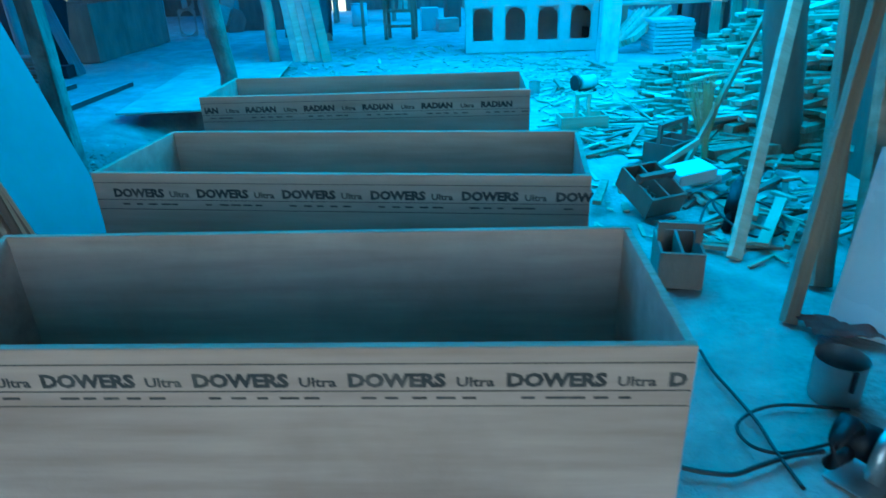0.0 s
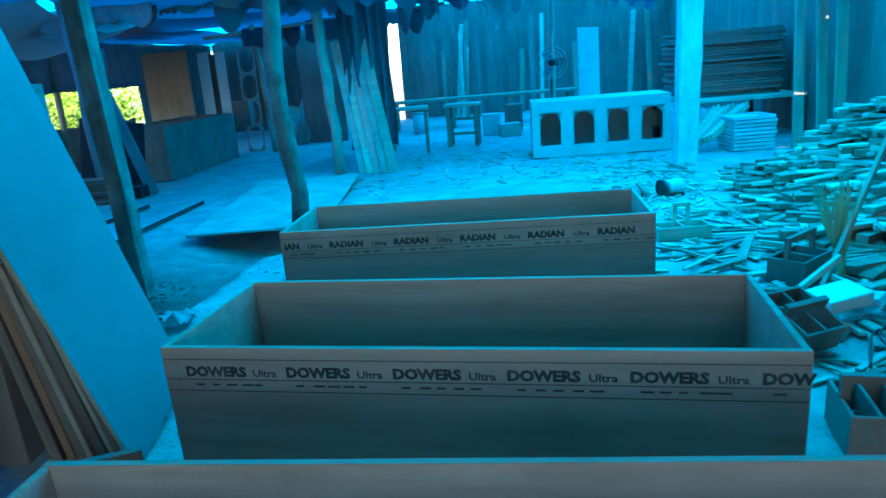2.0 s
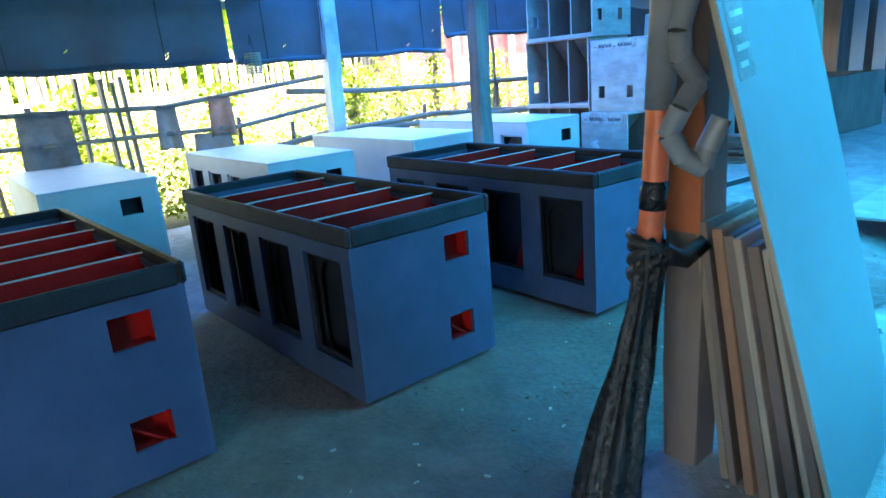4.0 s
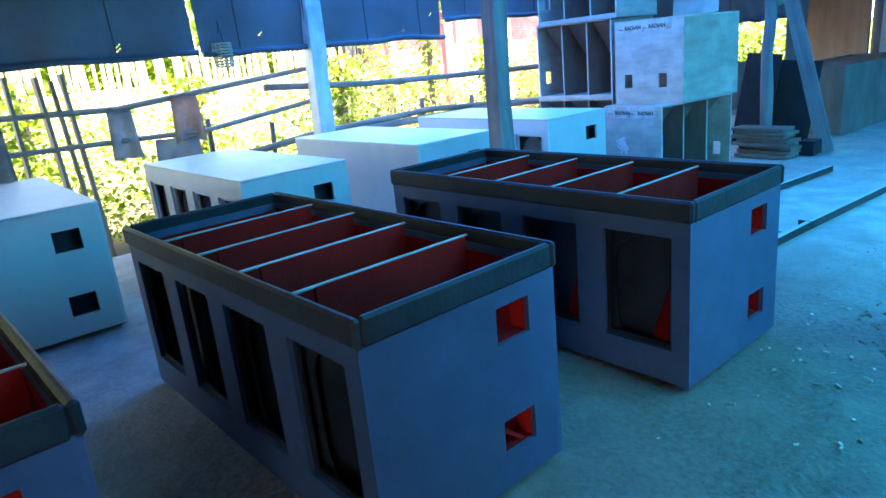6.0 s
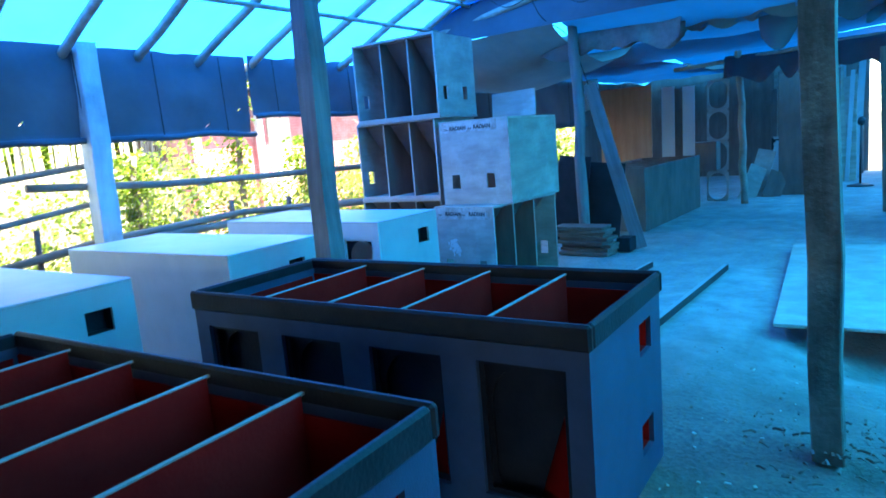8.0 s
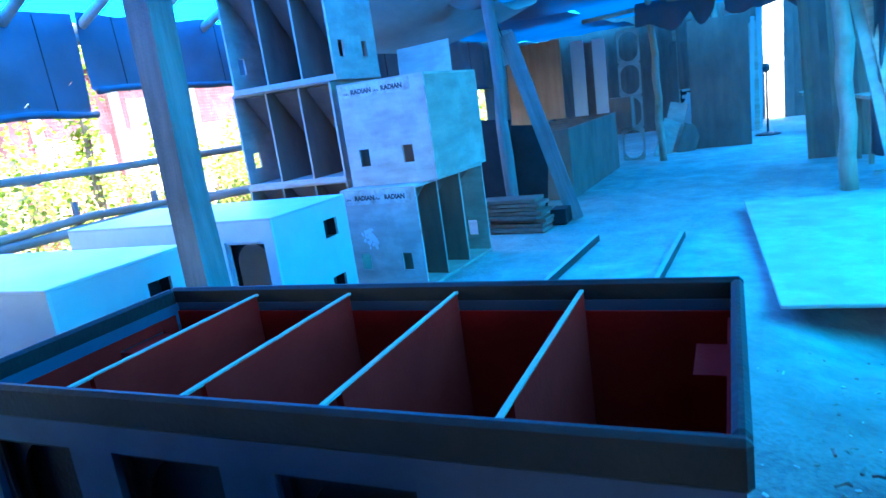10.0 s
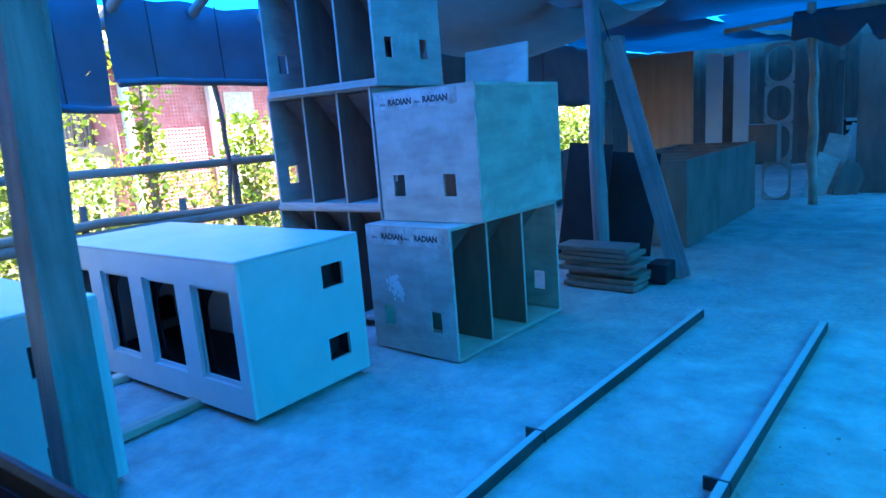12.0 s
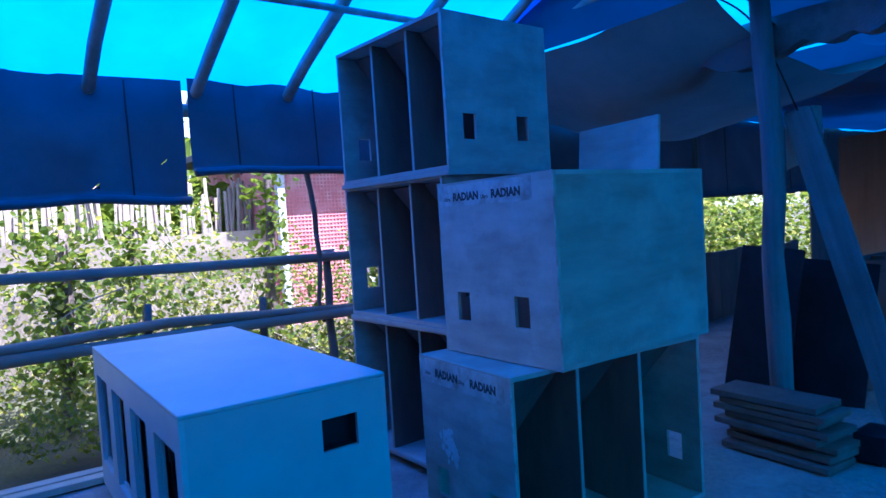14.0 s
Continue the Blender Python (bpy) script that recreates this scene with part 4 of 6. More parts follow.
for k, (t, w, h, mat, lab) in enumerate(BOARDS):
    b = thing("leaning_board", f"{lab} offcut board leaning in a row of boards", "board", frame_from((x, 3.12 + 0.012 * k, -0.005), (-0.06, 0.67, 0), (-0.33 + 0.022 * k, -0.10 - 0.02 * k, 1.51)), "row of leaning boards")
    part("board", soft_box(0, 0, 0, w, t, h, 0.003), mat, b)
    part("edge", soft_box(-0.002, 0.001, 0.001, 0.0, t - 0.001, h - 0.001, 0.0008), mat if mat in (RED_WOOD, WOOD, BROWN_BOARD) else PLY_EDGE, b, "raw sawn edge")
    x -= t + 0.013 + 0.012 * (k % 3)

old_post = post("roof_post", (-1.28, 3.26), (-1.25, 3.25, 3.6), 0.064, BROWN_BOARD, "squared dark timber post with flaking orange paint", square=True, amp=0.01)
bm = bm_new()
for k in range(9):
    z0 = 0.84 + 0.05 * k
    a = random.uniform(0.064, 0.069)
    cx, cy = -1.28 + 0.03 * z0 / 3.6, 3.26 - 0.01 * z0 / 3.6
    add_box(bm, cx - a, cy - 0.0705, z0, cx + a * 0.9, cy - 0.066, z0 + 0.0495)
part("flaking_paint", bm, ORANGE_WOOD, old_post, "flaking orange paint")
pipe = thing("pipe_post", "orange drain pipe tied upright with black plastic film", "pipe", pose(0.014, 0.02, 0))
bm = bm_new()
add_tube(bm, [(-1.272, 2.90, 0.55), (-1.262, 2.92, 0.80), (-1.25, 2.94, 0.95), (-1.225, 2.97, 1.6), (-1.2, 3.0, 2.6)], 0.037, 18)
part("pipe", bm, ORANGE_PIPE, pipe, smooth=True)
for z0, z1 in ((0.965, 1.05),):
    bm = bm_new()
    add_tube(bm, [(-1.25 + 0.0385 * (z - 0.95), 2.94 + 0.046 * (z - 0.95), z) for z in (z0, (z0 + z1) / 2, z1)], 0.0395, 18, 0.04)
    part("tape_band", bm, BLACK_FILM, pipe, "black tape wound round the pipe", smooth=True)
bm = bm_new()
add_tube(bm, [(-1.24, 2.955, 1.25), (-1.223, 2.972, 1.65), (-1.2, 3.0, 2.65)], [0.041, 0.043, 0.044], 18, 0.03)
part("grey_sleeve", bm, GREY_PIPE, pipe, "greyish dusty sleeve over the pipe", smooth=True)
bm = bm_new()
n, m2 = 34, 22
rows = []
for j in range(m2 + 1):
    v = j / m2
    z = -0.045 + 0.925 * v
    cx, cy = -1.31 + 0.062 * min(1.0, v * 1.2), 2.755 + 0.18 * v
    r = 0.066 * (1 - v) ** 1.3 + 0.034 + 0.012 * max(0.0, v - 0.8) / 0.2
    ring = []
    for i in range(n):
        a = 2 * math.pi * i / n
        rr = r * (1 + 0.28 * math.sin(a * 7 + 3 * v) * (1 - 0.5 * v) + 0.2 * wob(math.cos(a) * 2, math.sin(a) * 2, v * 3, 1.5))
        ring.append(bm.verts.new((cx + rr * math.cos(a), cy + rr * math.sin(a) * 1.1, z + 0.015 * math.sin(a * 5))))
    rows.append(ring)
for r0, r1 in zip(rows, rows[1:]):
    for i in range(n):
        bm.faces.new((r0[i], r0[(i + 1) % n], r1[(i + 1) % n], r1[i]))
part("plastic_wrap", bm, BLACK_FILM, pipe, "crumpled black plastic film", smooth=True)
bm = bm_new()
for k in range(5):
    add_tube(bm, [(-1.258 + 0.045 * math.cos(a), 2.925 + 0.047 * math.sin(a), 0.785 + 0.02 * k + 0.03 * math.sin(a + k)) for a in [i * math.pi / 8 for i in range(17)]], 0.016, 6, 0.2)
add_tube(bm, [(-1.24, 2.96, 0.83), (-1.22, 3.05, 0.79), (-1.215, 3.16, 0.81)], 0.03, 8, 0.2)
part("tie_knot", bm, BLACK_FILM, pipe, "knotted black plastic tie", smooth=True)
chain = thing("pipe_garland", "string of cut grey pipe rings hanging on a post", "pipe rings")
across = Vector((0.588, 0.809, 0))
HANG = ((0.05, 1.90), (0.02, 1.81), (0.055, 1.72), (0.02, 1.63), (0.045, 1.54), (0.005, 1.46), (0.012, 1.39), (0.06, 1.32), (0.012, 1.26), (-0.006, 1.19), (0.008, 1.125), (0.07, 1.09), (0.105, 1.14), (0.112, 1.215))
knots = [Vector((-1.148, 2.932, 0)) + across * u + Vector((0.012 * math.cos(2.4 * k), -0.012 * math.sin(1.7 * k), z)) for k, (u, z) in enumerate(HANG)]
for a, b in zip(knots, knots[1:]):
    bm = bm_new()
    d = (b - a).normalized() * 0.008
    add_tube(bm, [a + d * 0.3, a.lerp(b, 0.2), a.lerp(b, 0.8), b + d], [0.031, 0.0295, 0.0285, 0.0285], 14, cap=False)
    add_tube(bm, [b + d, a + d * 0.3], 0.025, 14, cap=False)
    part("pipe_ring", bm, GREY_PIPE, chain, smooth=True)


# ---- tool caddies and clutter on the work floor ----
def tool_caddy(m, label, mat=BROWN_BOARD, w=0.34, d=0.22, h=0.15, handle=0.2, span=None):
    ob = thing("tool_caddy", label, "tool box", m, "wooden tool caddies")
    t = 0.014
    for q in ((0, 0, w, t), (0, d - t, w, d), (0, t, t, d - t), (w - t, t, w, d - t), (w / 2 - t / 2, t, w / 2 + t / 2, d - t)):
        part("side_board", soft_box(q[0], q[1], 0, q[2], q[3], h, 0.002), mat, ob)
    part("base_board", soft_box(t, t, 0, w - t, d - t, t, 0.001), mat, ob)
    hd = bm_new()
    a, b = (0.0, w) if span is None else (w / 2 - span / 2, w / 2 + span / 2)
    for x in (a, b - 0.03):
        add_box(hd, x, d / 2 - 0.012, h - 0.002 if span is None else 0.014, x + 0.03, d / 2 + 0.012, h + handle)
    add_box(hd, a, d / 2 - 0.014, h + handle, b, d / 2 + 0.014, h + handle + 0.03)
    part("handle_frame", hd, mat, ob)
    bits = bm_new()
    for k in range(46):
        a, c = random.uniform(0, 3.14), Vector((random.uniform(0.05, w - 0.05), random.uniform(0.05, d - 0.05), random.uniform(0.03, h * 0.6)))
        v = Vector((math.cos(a), math.sin(a), random.uniform(-0.2, 0.2))) * random.uniform(0.012, 0.03)
        add_tube(bits, [c - v, c + v], 0.0022, 5)
    tagged(part("loose_nails", bits, TIN, ob, "heap of loose nails and screws"), kind="stuff")
    return ob


tool_caddy(pose(1.885, 2.99, 0, 0, 0, -12), "dark wooden tool caddy full of nails beside a box", w=0.19, d=0.28, h=0.17, handle=0.06)
tool_caddy(pose(2.06, 3.74, 0.02, 22, 0, 22), "dusty tool caddy tipped on scrap", w=0.24, d=0.3, h=0.13, handle=0.02)
tool_caddy(pose(1.99, 5.78, 0, 0, 0, 4), "dusty wooden caddy with upright handle", WOOD_PALE, w=0.4, d=0.2, h=0.10, handle=0.14, span=0.13)
tool_caddy(pose(2.5, 4.62, 0, 0, 0, 40), "dark dusty caddy below a broom", h=0.16, handle=0.1)
tool_caddy(pose(-0.74, 2.62, 0, 0, 0, 20), "dark wooden caddy beside leaning sheets", w=0.3, d=0.24, h=0.14, handle=0.1)

solo("plastic_scrap", grid_sheet(16, 12, lambda u, v: (-1.38 + 0.26 * u + 0.03 * wob(v * 5, u * 4), 4.5 + 0.2 * v, 0.02 + 0.09 * abs(wob(u * 3.5, v * 3.5, 6)) + 0.05 * math.sin(3.1 * u)), 0.003), LAMINATE, "crumpled white plastic scrap on the slab edge", "plastic scrap", smooth=True)

pot = thing("tin_pot", "dull dented tin can with dark glue inside", "can", pose(2.215, 2.20, 0) @ Matrix.Diagonal((1, 1, 0.74, 1)))
bm = bm_new()
add_tube(bm, [(0, 0, 0), (0, 0, 0.01), (0, 0, 0.2), (0, 0, 0.206)], [0.075, 0.077, 0.08, 0.083], 28, 0.01, cap=False)
add_tube(bm, [(0, 0, 0.206), (0, 0, 0.03)], [0.079, 0.075], 28, cap=False)
part("can_body", bm, TIN, pot, smooth=True)
bm = bm_new()
add_tube(bm, [(0, 0, 0.05), (0, 0, 0.06)], 0.0745, 28)
part("glue_fill", bm, BLACK_PAINT, pot, "dark dried glue")
bm = bm_new()
for k in range(1):
    a = -1.6 + 0.25 * k
    add_tube(bm, [(0.082 * math.cos(a), 0.082 * math.sin(a), 0.2), (0.08 * math.cos(a), 0.08 * math.sin(a), 0.1 - 0.02 * k)], 0.009, 6)
part("drip", bm, BLACK_PAINT, pot, "dark runs of glue")

saw = thing("circular_saw", "dusty hand circular saw lying on the floor", "power tool", pose(2.12, 1.86, 0, 0, 0, 35))
part("base_plate", soft_box(-0.12, -0.07, 0.0, 0.12, 0.07, 0.006, 0.002), TIN, saw)
bm = bm_new()
add_tube(bm, [(0.0, -0.02, 0.09), (0.0, 0.10, 0.09)], [0.055, 0.05], 20)
part("motor_housing", bm, BLACK_PAINT, saw, smooth=True)
bm = bm_new()
add_tube(bm, [(0.0, -0.05, 0.09), (0.0, -0.02, 0.09)], [0.095, 0.095], 28)
part("blade_guard", bm, TIN, saw, "dull metal blade guard", smooth=True)
bm = bm_new()
add_tube(bm, [(-0.02, 0.04, 0.13), (-0.09, 0.04, 0.19), (-0.17, 0.04, 0.17), (-0.17, 0.04, 0.10), (-0.06, 0.04, 0.07)], 0.02, 10)
part("grip", bm, BLACK_PAINT, saw, smooth=True)


def cable(pts, r, label, mat=RUBBER):
    """A limp cable through a few waypoints, smoothed."""
    fine = []
    P = [Vector(p) for p in pts]
    for i in range(len(P) - 1):
        p0, p1, p2, p3 = P[max(i - 1, 0)], P[i], P[i + 1], P[min(i + 2, len(P) - 1)]
        for k in range(8):
            t = k / 8
            fine.append(0.5 * ((2 * p1) + (p2 - p0) * t + (2 * p0 - 5 * p1 + 4 * p2 - p3) * t * t + (3 * p1 - p0 - 3 * p2 + p3) * t ** 3))
    fine.append(P[-1])
    bm = bm_new()
    add_tube(bm, fine, r, 7)
    return solo("power_cable", bm, mat, label, "cable", "cables on the floor", smooth=True)


cable([(2.3, 3.6, .03), (2.5, 3.9, .06), (2.75, 3.8, .05), (2.7, 3.5, .03), (2.5, 3.45, .03), (2.45, 3.8, .08), (2.8, 4.1, .06)], 0.007, "tangled black cable on scrap wood")
cable([(2.25, 4.2, .05), (2.45, 4.4, .08), (2.7, 4.35, .1), (2.6, 4.1, .09), (2.35, 4.05, .06), (2.2, 4.5, .03)], 0.005, "tangled pale cable on scrap wood", GREY_PIPE)

drill = thing("power_drill", "black dusty power drill lying on scrap wood", "power tool", pose(2.48, 3.62, 0.05, 0, -18, 62))
for nm, pts, r in (("motor_body", [(0, 0, 0.05), (0.22, 0, 0.05)], [0.045, 0.04]), ("chuck", [(0.22, 0, 0.05), (0.30, 0, 0.05)], [0.03, 0.02]), ("grip", [(0.03, 0, 0.04), (-0.06, 0.02, -0.03)], [0.028, 0.026]), ("bit", [(0.30, 0, 0.05), (0.42, 0, 0.05)], [0.006, 0.005])):
    bm = bm_new()
    add_tube(bm, pts, r, 14)
    part(nm, bm, STEEL if nm in ("chuck", "bit") else BLACK_PAINT, drill, smooth=True)
solo("white_carton", soft_box(0, 0, 0, 0.26, 0.17, 0.07, 0.004), LAMINATE, "small dusty white carton on scrap wood", "carton", m=pose(2.34, 4.02, 0.09, 6, -4, 18))
solo("white_carton", soft_box(0, 0, 0, 0.2, 0.14, 0.05, 0.004), LAMINATE, "small dusty white carton on scrap wood", "carton", m=pose(2.62, 4.1, 0.08, -8, 6, 50))
broom = thing("straw_broom", "short straw broom standing head up by scrap wood", "broom", pose(2.75, 4.73, 0.05))
bm = bm_new()
for k in range(90):
    a, s = random.uniform(0, 6.28), random.uniform(0.3, 1)
    add_tube(bm, [(0.02 * s * math.cos(a), 0.02 * s * math.sin(a), 0.1), (-0.05 + 0.14 * s * math.cos(a), 0.14 * s * math.sin(a), random.uniform(0.42, 0.6))], [0.0035, 0.0015], 4)
tagged(part("straw_head", bm, STRAW, broom, "splayed pale straw"), kind="stuff")
bm = bm_new()
add_tube(bm, [(0.02, 0, -0.05), (0, 0, 0.18)], 0.022, 10)
part("binding", bm, STRAW, broom)
solo("thin_batten", soft_box(0, -0.012, -0.02, 1.85, 0.012, 0.02, 0.002), WOOD_PALE, "thin pale batten leaning over a wood heap", "batten",
     m=frame_from((2.5, 4.46, 0.0), (0.92, 0.75, 1.3), (0, 0, 1)))
solo("thin_batten", soft_box(0, -0.012, -0.02, 0.8, 0.012, 0.02, 0.002), WOOD_PALE, "short batten lying over clutter", "batten", m=frame_from((1.98, 3.98, 0.1), (0.9, 0.7, 0.2), (0, 0, 1)))


def board_at(name, a, b, w, t, mat, label, category="plank", group=""):
    """A plank from its foot a to its head b, its flat side towards -y."""
    d = Vector(b) - Vector(a)
    m = frame_from(a, (d.z, 0.15, -d.x), d)
    return solo(name, soft_box(-w / 2, -t / 2, 0, w / 2, t / 2, d.length, 0.003), mat, label, category, group, m=m)


for a, b, w, t, mat in (((2.34, 3.25, 0), (3.3, 4.65, 1.9), 0.065, 0.04, WOOD_PALE), ((2.3, 2.66, 0), (3.1, 3.6, 2.3), 0.06, 0.04, WOOD), ((2.58, 2.95, 0), (3.0, 3.9, 2.3), 0.09, 0.06, WOOD),
                       ((2.76, 2.95, 0), (3.15, 3.8, 2.4), 0.10, 0.06, WOOD_PALE), ((2.9, 2.86, 0), (3.28, 3.6, 2.4), 0.10, 0.07, WOOD), ((3.02, 2.8, 0), (3.4, 3.5, 2.4), 0.12, 0.08, WOOD), ((3.14, 2.7, 0), (3.45, 3.4, 2.4), 0.12, 0.08, PLY)):
    board_at("leaning_plank", a, b, w, t, mat, "dusty plank leaning against the side wall", group="planks at the side wall")
solo("pale_sheet", soft_box(0, 0, 0, 0.75, 0.012, 0.75, 0.002), LAMINATE, "pale sheet leaning by the side wall", "sheet", m=frame_from((2.42, 2.62, 0), (0.75, -0.66, 0), (0.35, 0.4, 0.8)))
solo("red_cloth", grid_sheet(18, 12, lambda u, v: (2.32 + 0.24 * u, 2.52 + 0.16 * v - 0.06 * u, 0.02 + 0.035 * abs(wob(u * 4, v * 3, 2)) + 0.01), 0.004), RUST, "crumpled reddish cloth at the foot of planks", "cloth", smooth=True)

# ---- heap of offcuts ----
heap = thing("offcut_heap", "tall heap of dusty sawn wood offcuts", "wood heap")
shapes = []
for k in range(10):
    l, w, h = random.uniform(0.3, 0.8), random.uniform(0.04, 0.11), random.uniform(0.016, 0.04)
    shapes.append(mesh_of("offcut", soft_box(-l / 2, -w / 2, -h / 2, l / 2, w / 2, h / 2, 0.002), WOOD_PALE if k % 3 else PLY_RAW))


def heap_top(x, y):
    edge = min(1.0, max(0.0, (y - 4.5) / 0.6)) * min(1.0, max(0.0, (8.6 - y) / 1.2))
    x -= 0.2 * max(0.0, y - 5.2)
    return (0.05 + 0.78 * min(1.0, max(0.0, (x - 2.95) / 1.1)) + 0.14 * wob(x, y, 0, 1.5)) * edge


for k in range(300):
    y = random.uniform(4.6, 8.4)
    x = random.uniform(2.85, 4.4) + 0.2 * max(0.0, y - 5.2)
    ob = new("offcut", shapes[k % 10])
    ob.parent = heap
    ob.matrix_basis = Matrix.Translation((x, y, max(0.02, heap_top(x, y) - random.uniform(0, 0.12)))) @ Euler((random.gauss(0, 0.10), random.gauss(-0.06, 0.12), random.gauss(0.12, 0.34))).to_matrix().to_4x4()
# Lower pieces use a darker wood that stands in for shade in the gaps.
bulk = bm_new()
for k in range(900):
    y = random.uniform(4.7, 8.5)
    x = random.uniform(2.95, 4.4) + 0.2 * max(0.0, y - 5.2)
    l, w, h = random.uniform(0.15, 0.4), random.uniform(0.03, 0.06), random.uniform(0.012, 0.03)
    add_box(bulk, -l, -w, -h, l, w, h, Matrix.Translation((x, y, max(0.03, heap_top(x, y) * random.uniform(0.1, 0.95)))) @ Euler((random.gauss(0, 0.08), random.gauss(-0.05, 0.08), random.gauss(0.12, 0.35))).to_matrix().to_4x4())
tagged(part("lower_offcuts", bulk, WOOD, heap, "packed lower offcuts, darker to shade the gaps"), kind="stuff")
chips = bm_new()
for k in range(900):
    x, y = random.choice(((random.uniform(1.6, 3.3), random.uniform(3.2, 10)), (random.uniform(1.9, 3.0), random.uniform(5.6, 9.6)), (random.uniform(-1.0, 3.0), random.uniform(8.5, 11.5))))
    l, w = random.uniform(0.012, 0.09), random.uniform(0.006, 0.02)
    add_box(chips, -l, -w, 0, l, w, random.uniform(0.004, 0.014), Matrix.Translation((x, y, 0.0)) @ Euler((random.gauss(0, .12), random.gauss(0, .12), random.uniform(0, 3.1))).to_matrix().to_4x4())
solo("wood_chips", chips, WOOD_PALE, "scattered wood chips and slivers on the floor", "wood chips", kind="stuff")
chips = bm_new()
for k in range(900):
    x, y = (random.gauss(-0.62, 0.22), random.uniform(1.2, 6.2)) if k % 4 else (random.uniform(-2.3, -0.4), random.uniform(1.0, 6.6))
    l, w = random.uniform(0.003, 0.014), random.uniform(0.002, 0.007)
    add_box(chips, -l, -w, 0, l, w, random.uniform(0.002, 0.008), Matrix.Translation((x, y, floor_height(x, y) + 0.006)) @ Euler((random.gauss(0, .15), random.gauss(0, .15), random.uniform(0, 3.1))).to_matrix().to_4x4())
solo("floor_litter", chips, PLY_RAW, "small pale shavings on trodden earth", "shavings", kind="stuff")
crumbs = bm_new()
for k in range(700):
    x, y = random.gauss(-1.75, 0.5), random.choice((random.gauss(1.6, 0.35), random.uniform(0.6, 7.4)))
    s = random.uniform(0.003, 0.010)
    add_box(crumbs, -s, -s * random.uniform(0.4, 1), 0, s, s * random.uniform(0.4, 1), s * random.uniform(0.2, 0.8), Matrix.Translation((x, y, floor_height(x, y) - 0.001)) @ Euler((random.gauss(0, .3), random.gauss(0, .3), random.uniform(0, 3.1))).to_matrix().to_4x4())
solo("earth_crumbs", crumbs, EARTH, "dark crumbs of earth and bark on the floor", "crumbs", kind="stuff")
for k in range(26):
    l, w, h = random.uniform(0.25, 0.7), random.uniform(0.02, 0.06), random.uniform(0.012, 0.03)
    x, y = (random.uniform(1.9, 2.7), random.uniform(3.3, 5.4)) if k < 13 else (random.uniform(2.1, 3.1), random.uniform(6.0, 9.0))
    solo("loose_stick", soft_box(-l / 2, -w / 2, 0, l / 2, w / 2, h, 0.002), WOOD_PALE if k % 2 else WOOD, "loose offcut stick lying on the floor", "wood offcut", "loose sticks on the floor",
         m=pose(x, y, 0.004 + 0.02 * (k % 3), random.uniform(-4, 4), random.uniform(-6, 6), random.uniform(0, 180)))

to_bay(made_before)

# cables and scraps beside the nearest box
cable([(2.12, 2.57, .012), (2.12, 2.44, .012), (2.14, 2.31, .012), (2.16, 2.16, .012), (2.16, 2.02, .012), (2.17, 1.87, .012)], 0.006, "black power cable running over dusty floor")
cable([(2.48, 2.21, .012), (2.38, 2.23, .012), (2.27, 2.24, .012), (2.17, 2.21, .012), (2.09, 2.14, .012), (2.09, 2.06, .012), (2.14, 2.02, .012), (2.22, 2.02, .012), (2.36, 2.06, .012)], 0.006, "black power cable looped beside a saw")
cable([(1.86, 1.96, .012), (1.92, 1.94, .012), (2.0, 1.93, .012), (2.08, 1.96, .012), (2.19, 2.0, .012), (2.3, 2.02, .012)], 0.008, "black power cable running to a saw")
for k in range(70):
    l, w, h = random.uniform(0.08, 0.45), random.uniform(0.012, 0.05), random.uniform(0.008, 0.03)
    x = random.uniform(2.45, 3.4)
    solo("loose_stick", soft_box(-l / 2, -w / 2, 0, l / 2, w / 2, h, 0.002), (WOOD_PALE, WOOD, BROWN_BOARD, PLY_RAW)[k % 4], "loose offcut stick lying on the floor", "wood offcut", "loose sticks on the floor",
         m=pose(x, random.uniform(3.5, 5.2), 0.003 + (0.05 * random.random() if x > 2.7 else 0), random.uniform(-6, 6), random.uniform(-9, 9), random.uniform(0, 180)))


# ---- rear store ----
def board_stack(name, m, w, d, n, t, mat, label, jitter=0.02, group=""):
    ob = thing(name, label, "board stack", m, group)
    me = mesh_of("board", soft_box(0, 0, 0, w, d, t * 0.82, 0.002), mat)
    for k in range(n):
        b = new("board", me)
        b.parent = ob
        b.matrix_basis = pose(random.uniform(-jitter, jitter), random.uniform(-jitter, jitter), k * t, 0, 0, random.uniform(-1, 1) * jitter * 60)
    return ob


board_stack("slab_stack", pose(-4.86, 9.24, 0.0, 0, 0, -5), 0.62, 0.27, 8, 0.042, BROWN_BOARD, "low stack of dusty boards on the floor", 0.06)
solo("small_crate", soft_box(0, 0, 0, 0.16, 0.22, 0.16, 0.006), BLACK_PAINT, "small dark block beside a board stack", "block", m=pose(-4.22, 9.45, 0))
board_at("leaning_plank", (-4.03, 9.72, 0), (-4.56, 9.68, 1.95), 0.16, 0.03, WOOD_GREY, "greyed plank leaning on a store post")
for x, y, w, h, yaw in ((-5.34, 10.05, 0.42, 1.14, 8), (-5.05, 10.35, 0.5, 1.02, 14)):
    solo("dark_sheet", soft_box(0, 0, 0, w, 0.018, h, 0.002), BLACK_PAINT, "dark board leaning behind a post", "board", m=pose(x, y, 0, -9, 6, yaw))
block = thing("brown_cabinet", "long brown board cabinet with open top compartments", "cabinet", pose(-5.33, 10.93, 0, 0, 0, -1))
for q in ((0, 0, 0.98, 0.02), (0, 2.63, 0.98, 2.65), (0, 0.02, 0.02, 2.63), (0.96, 0.02, 0.98, 2.63)):
    part("side_panel", soft_box(q[0], q[1], 0, q[2], q[3], 0.86, 0.002), BROWN_BOARD, block)
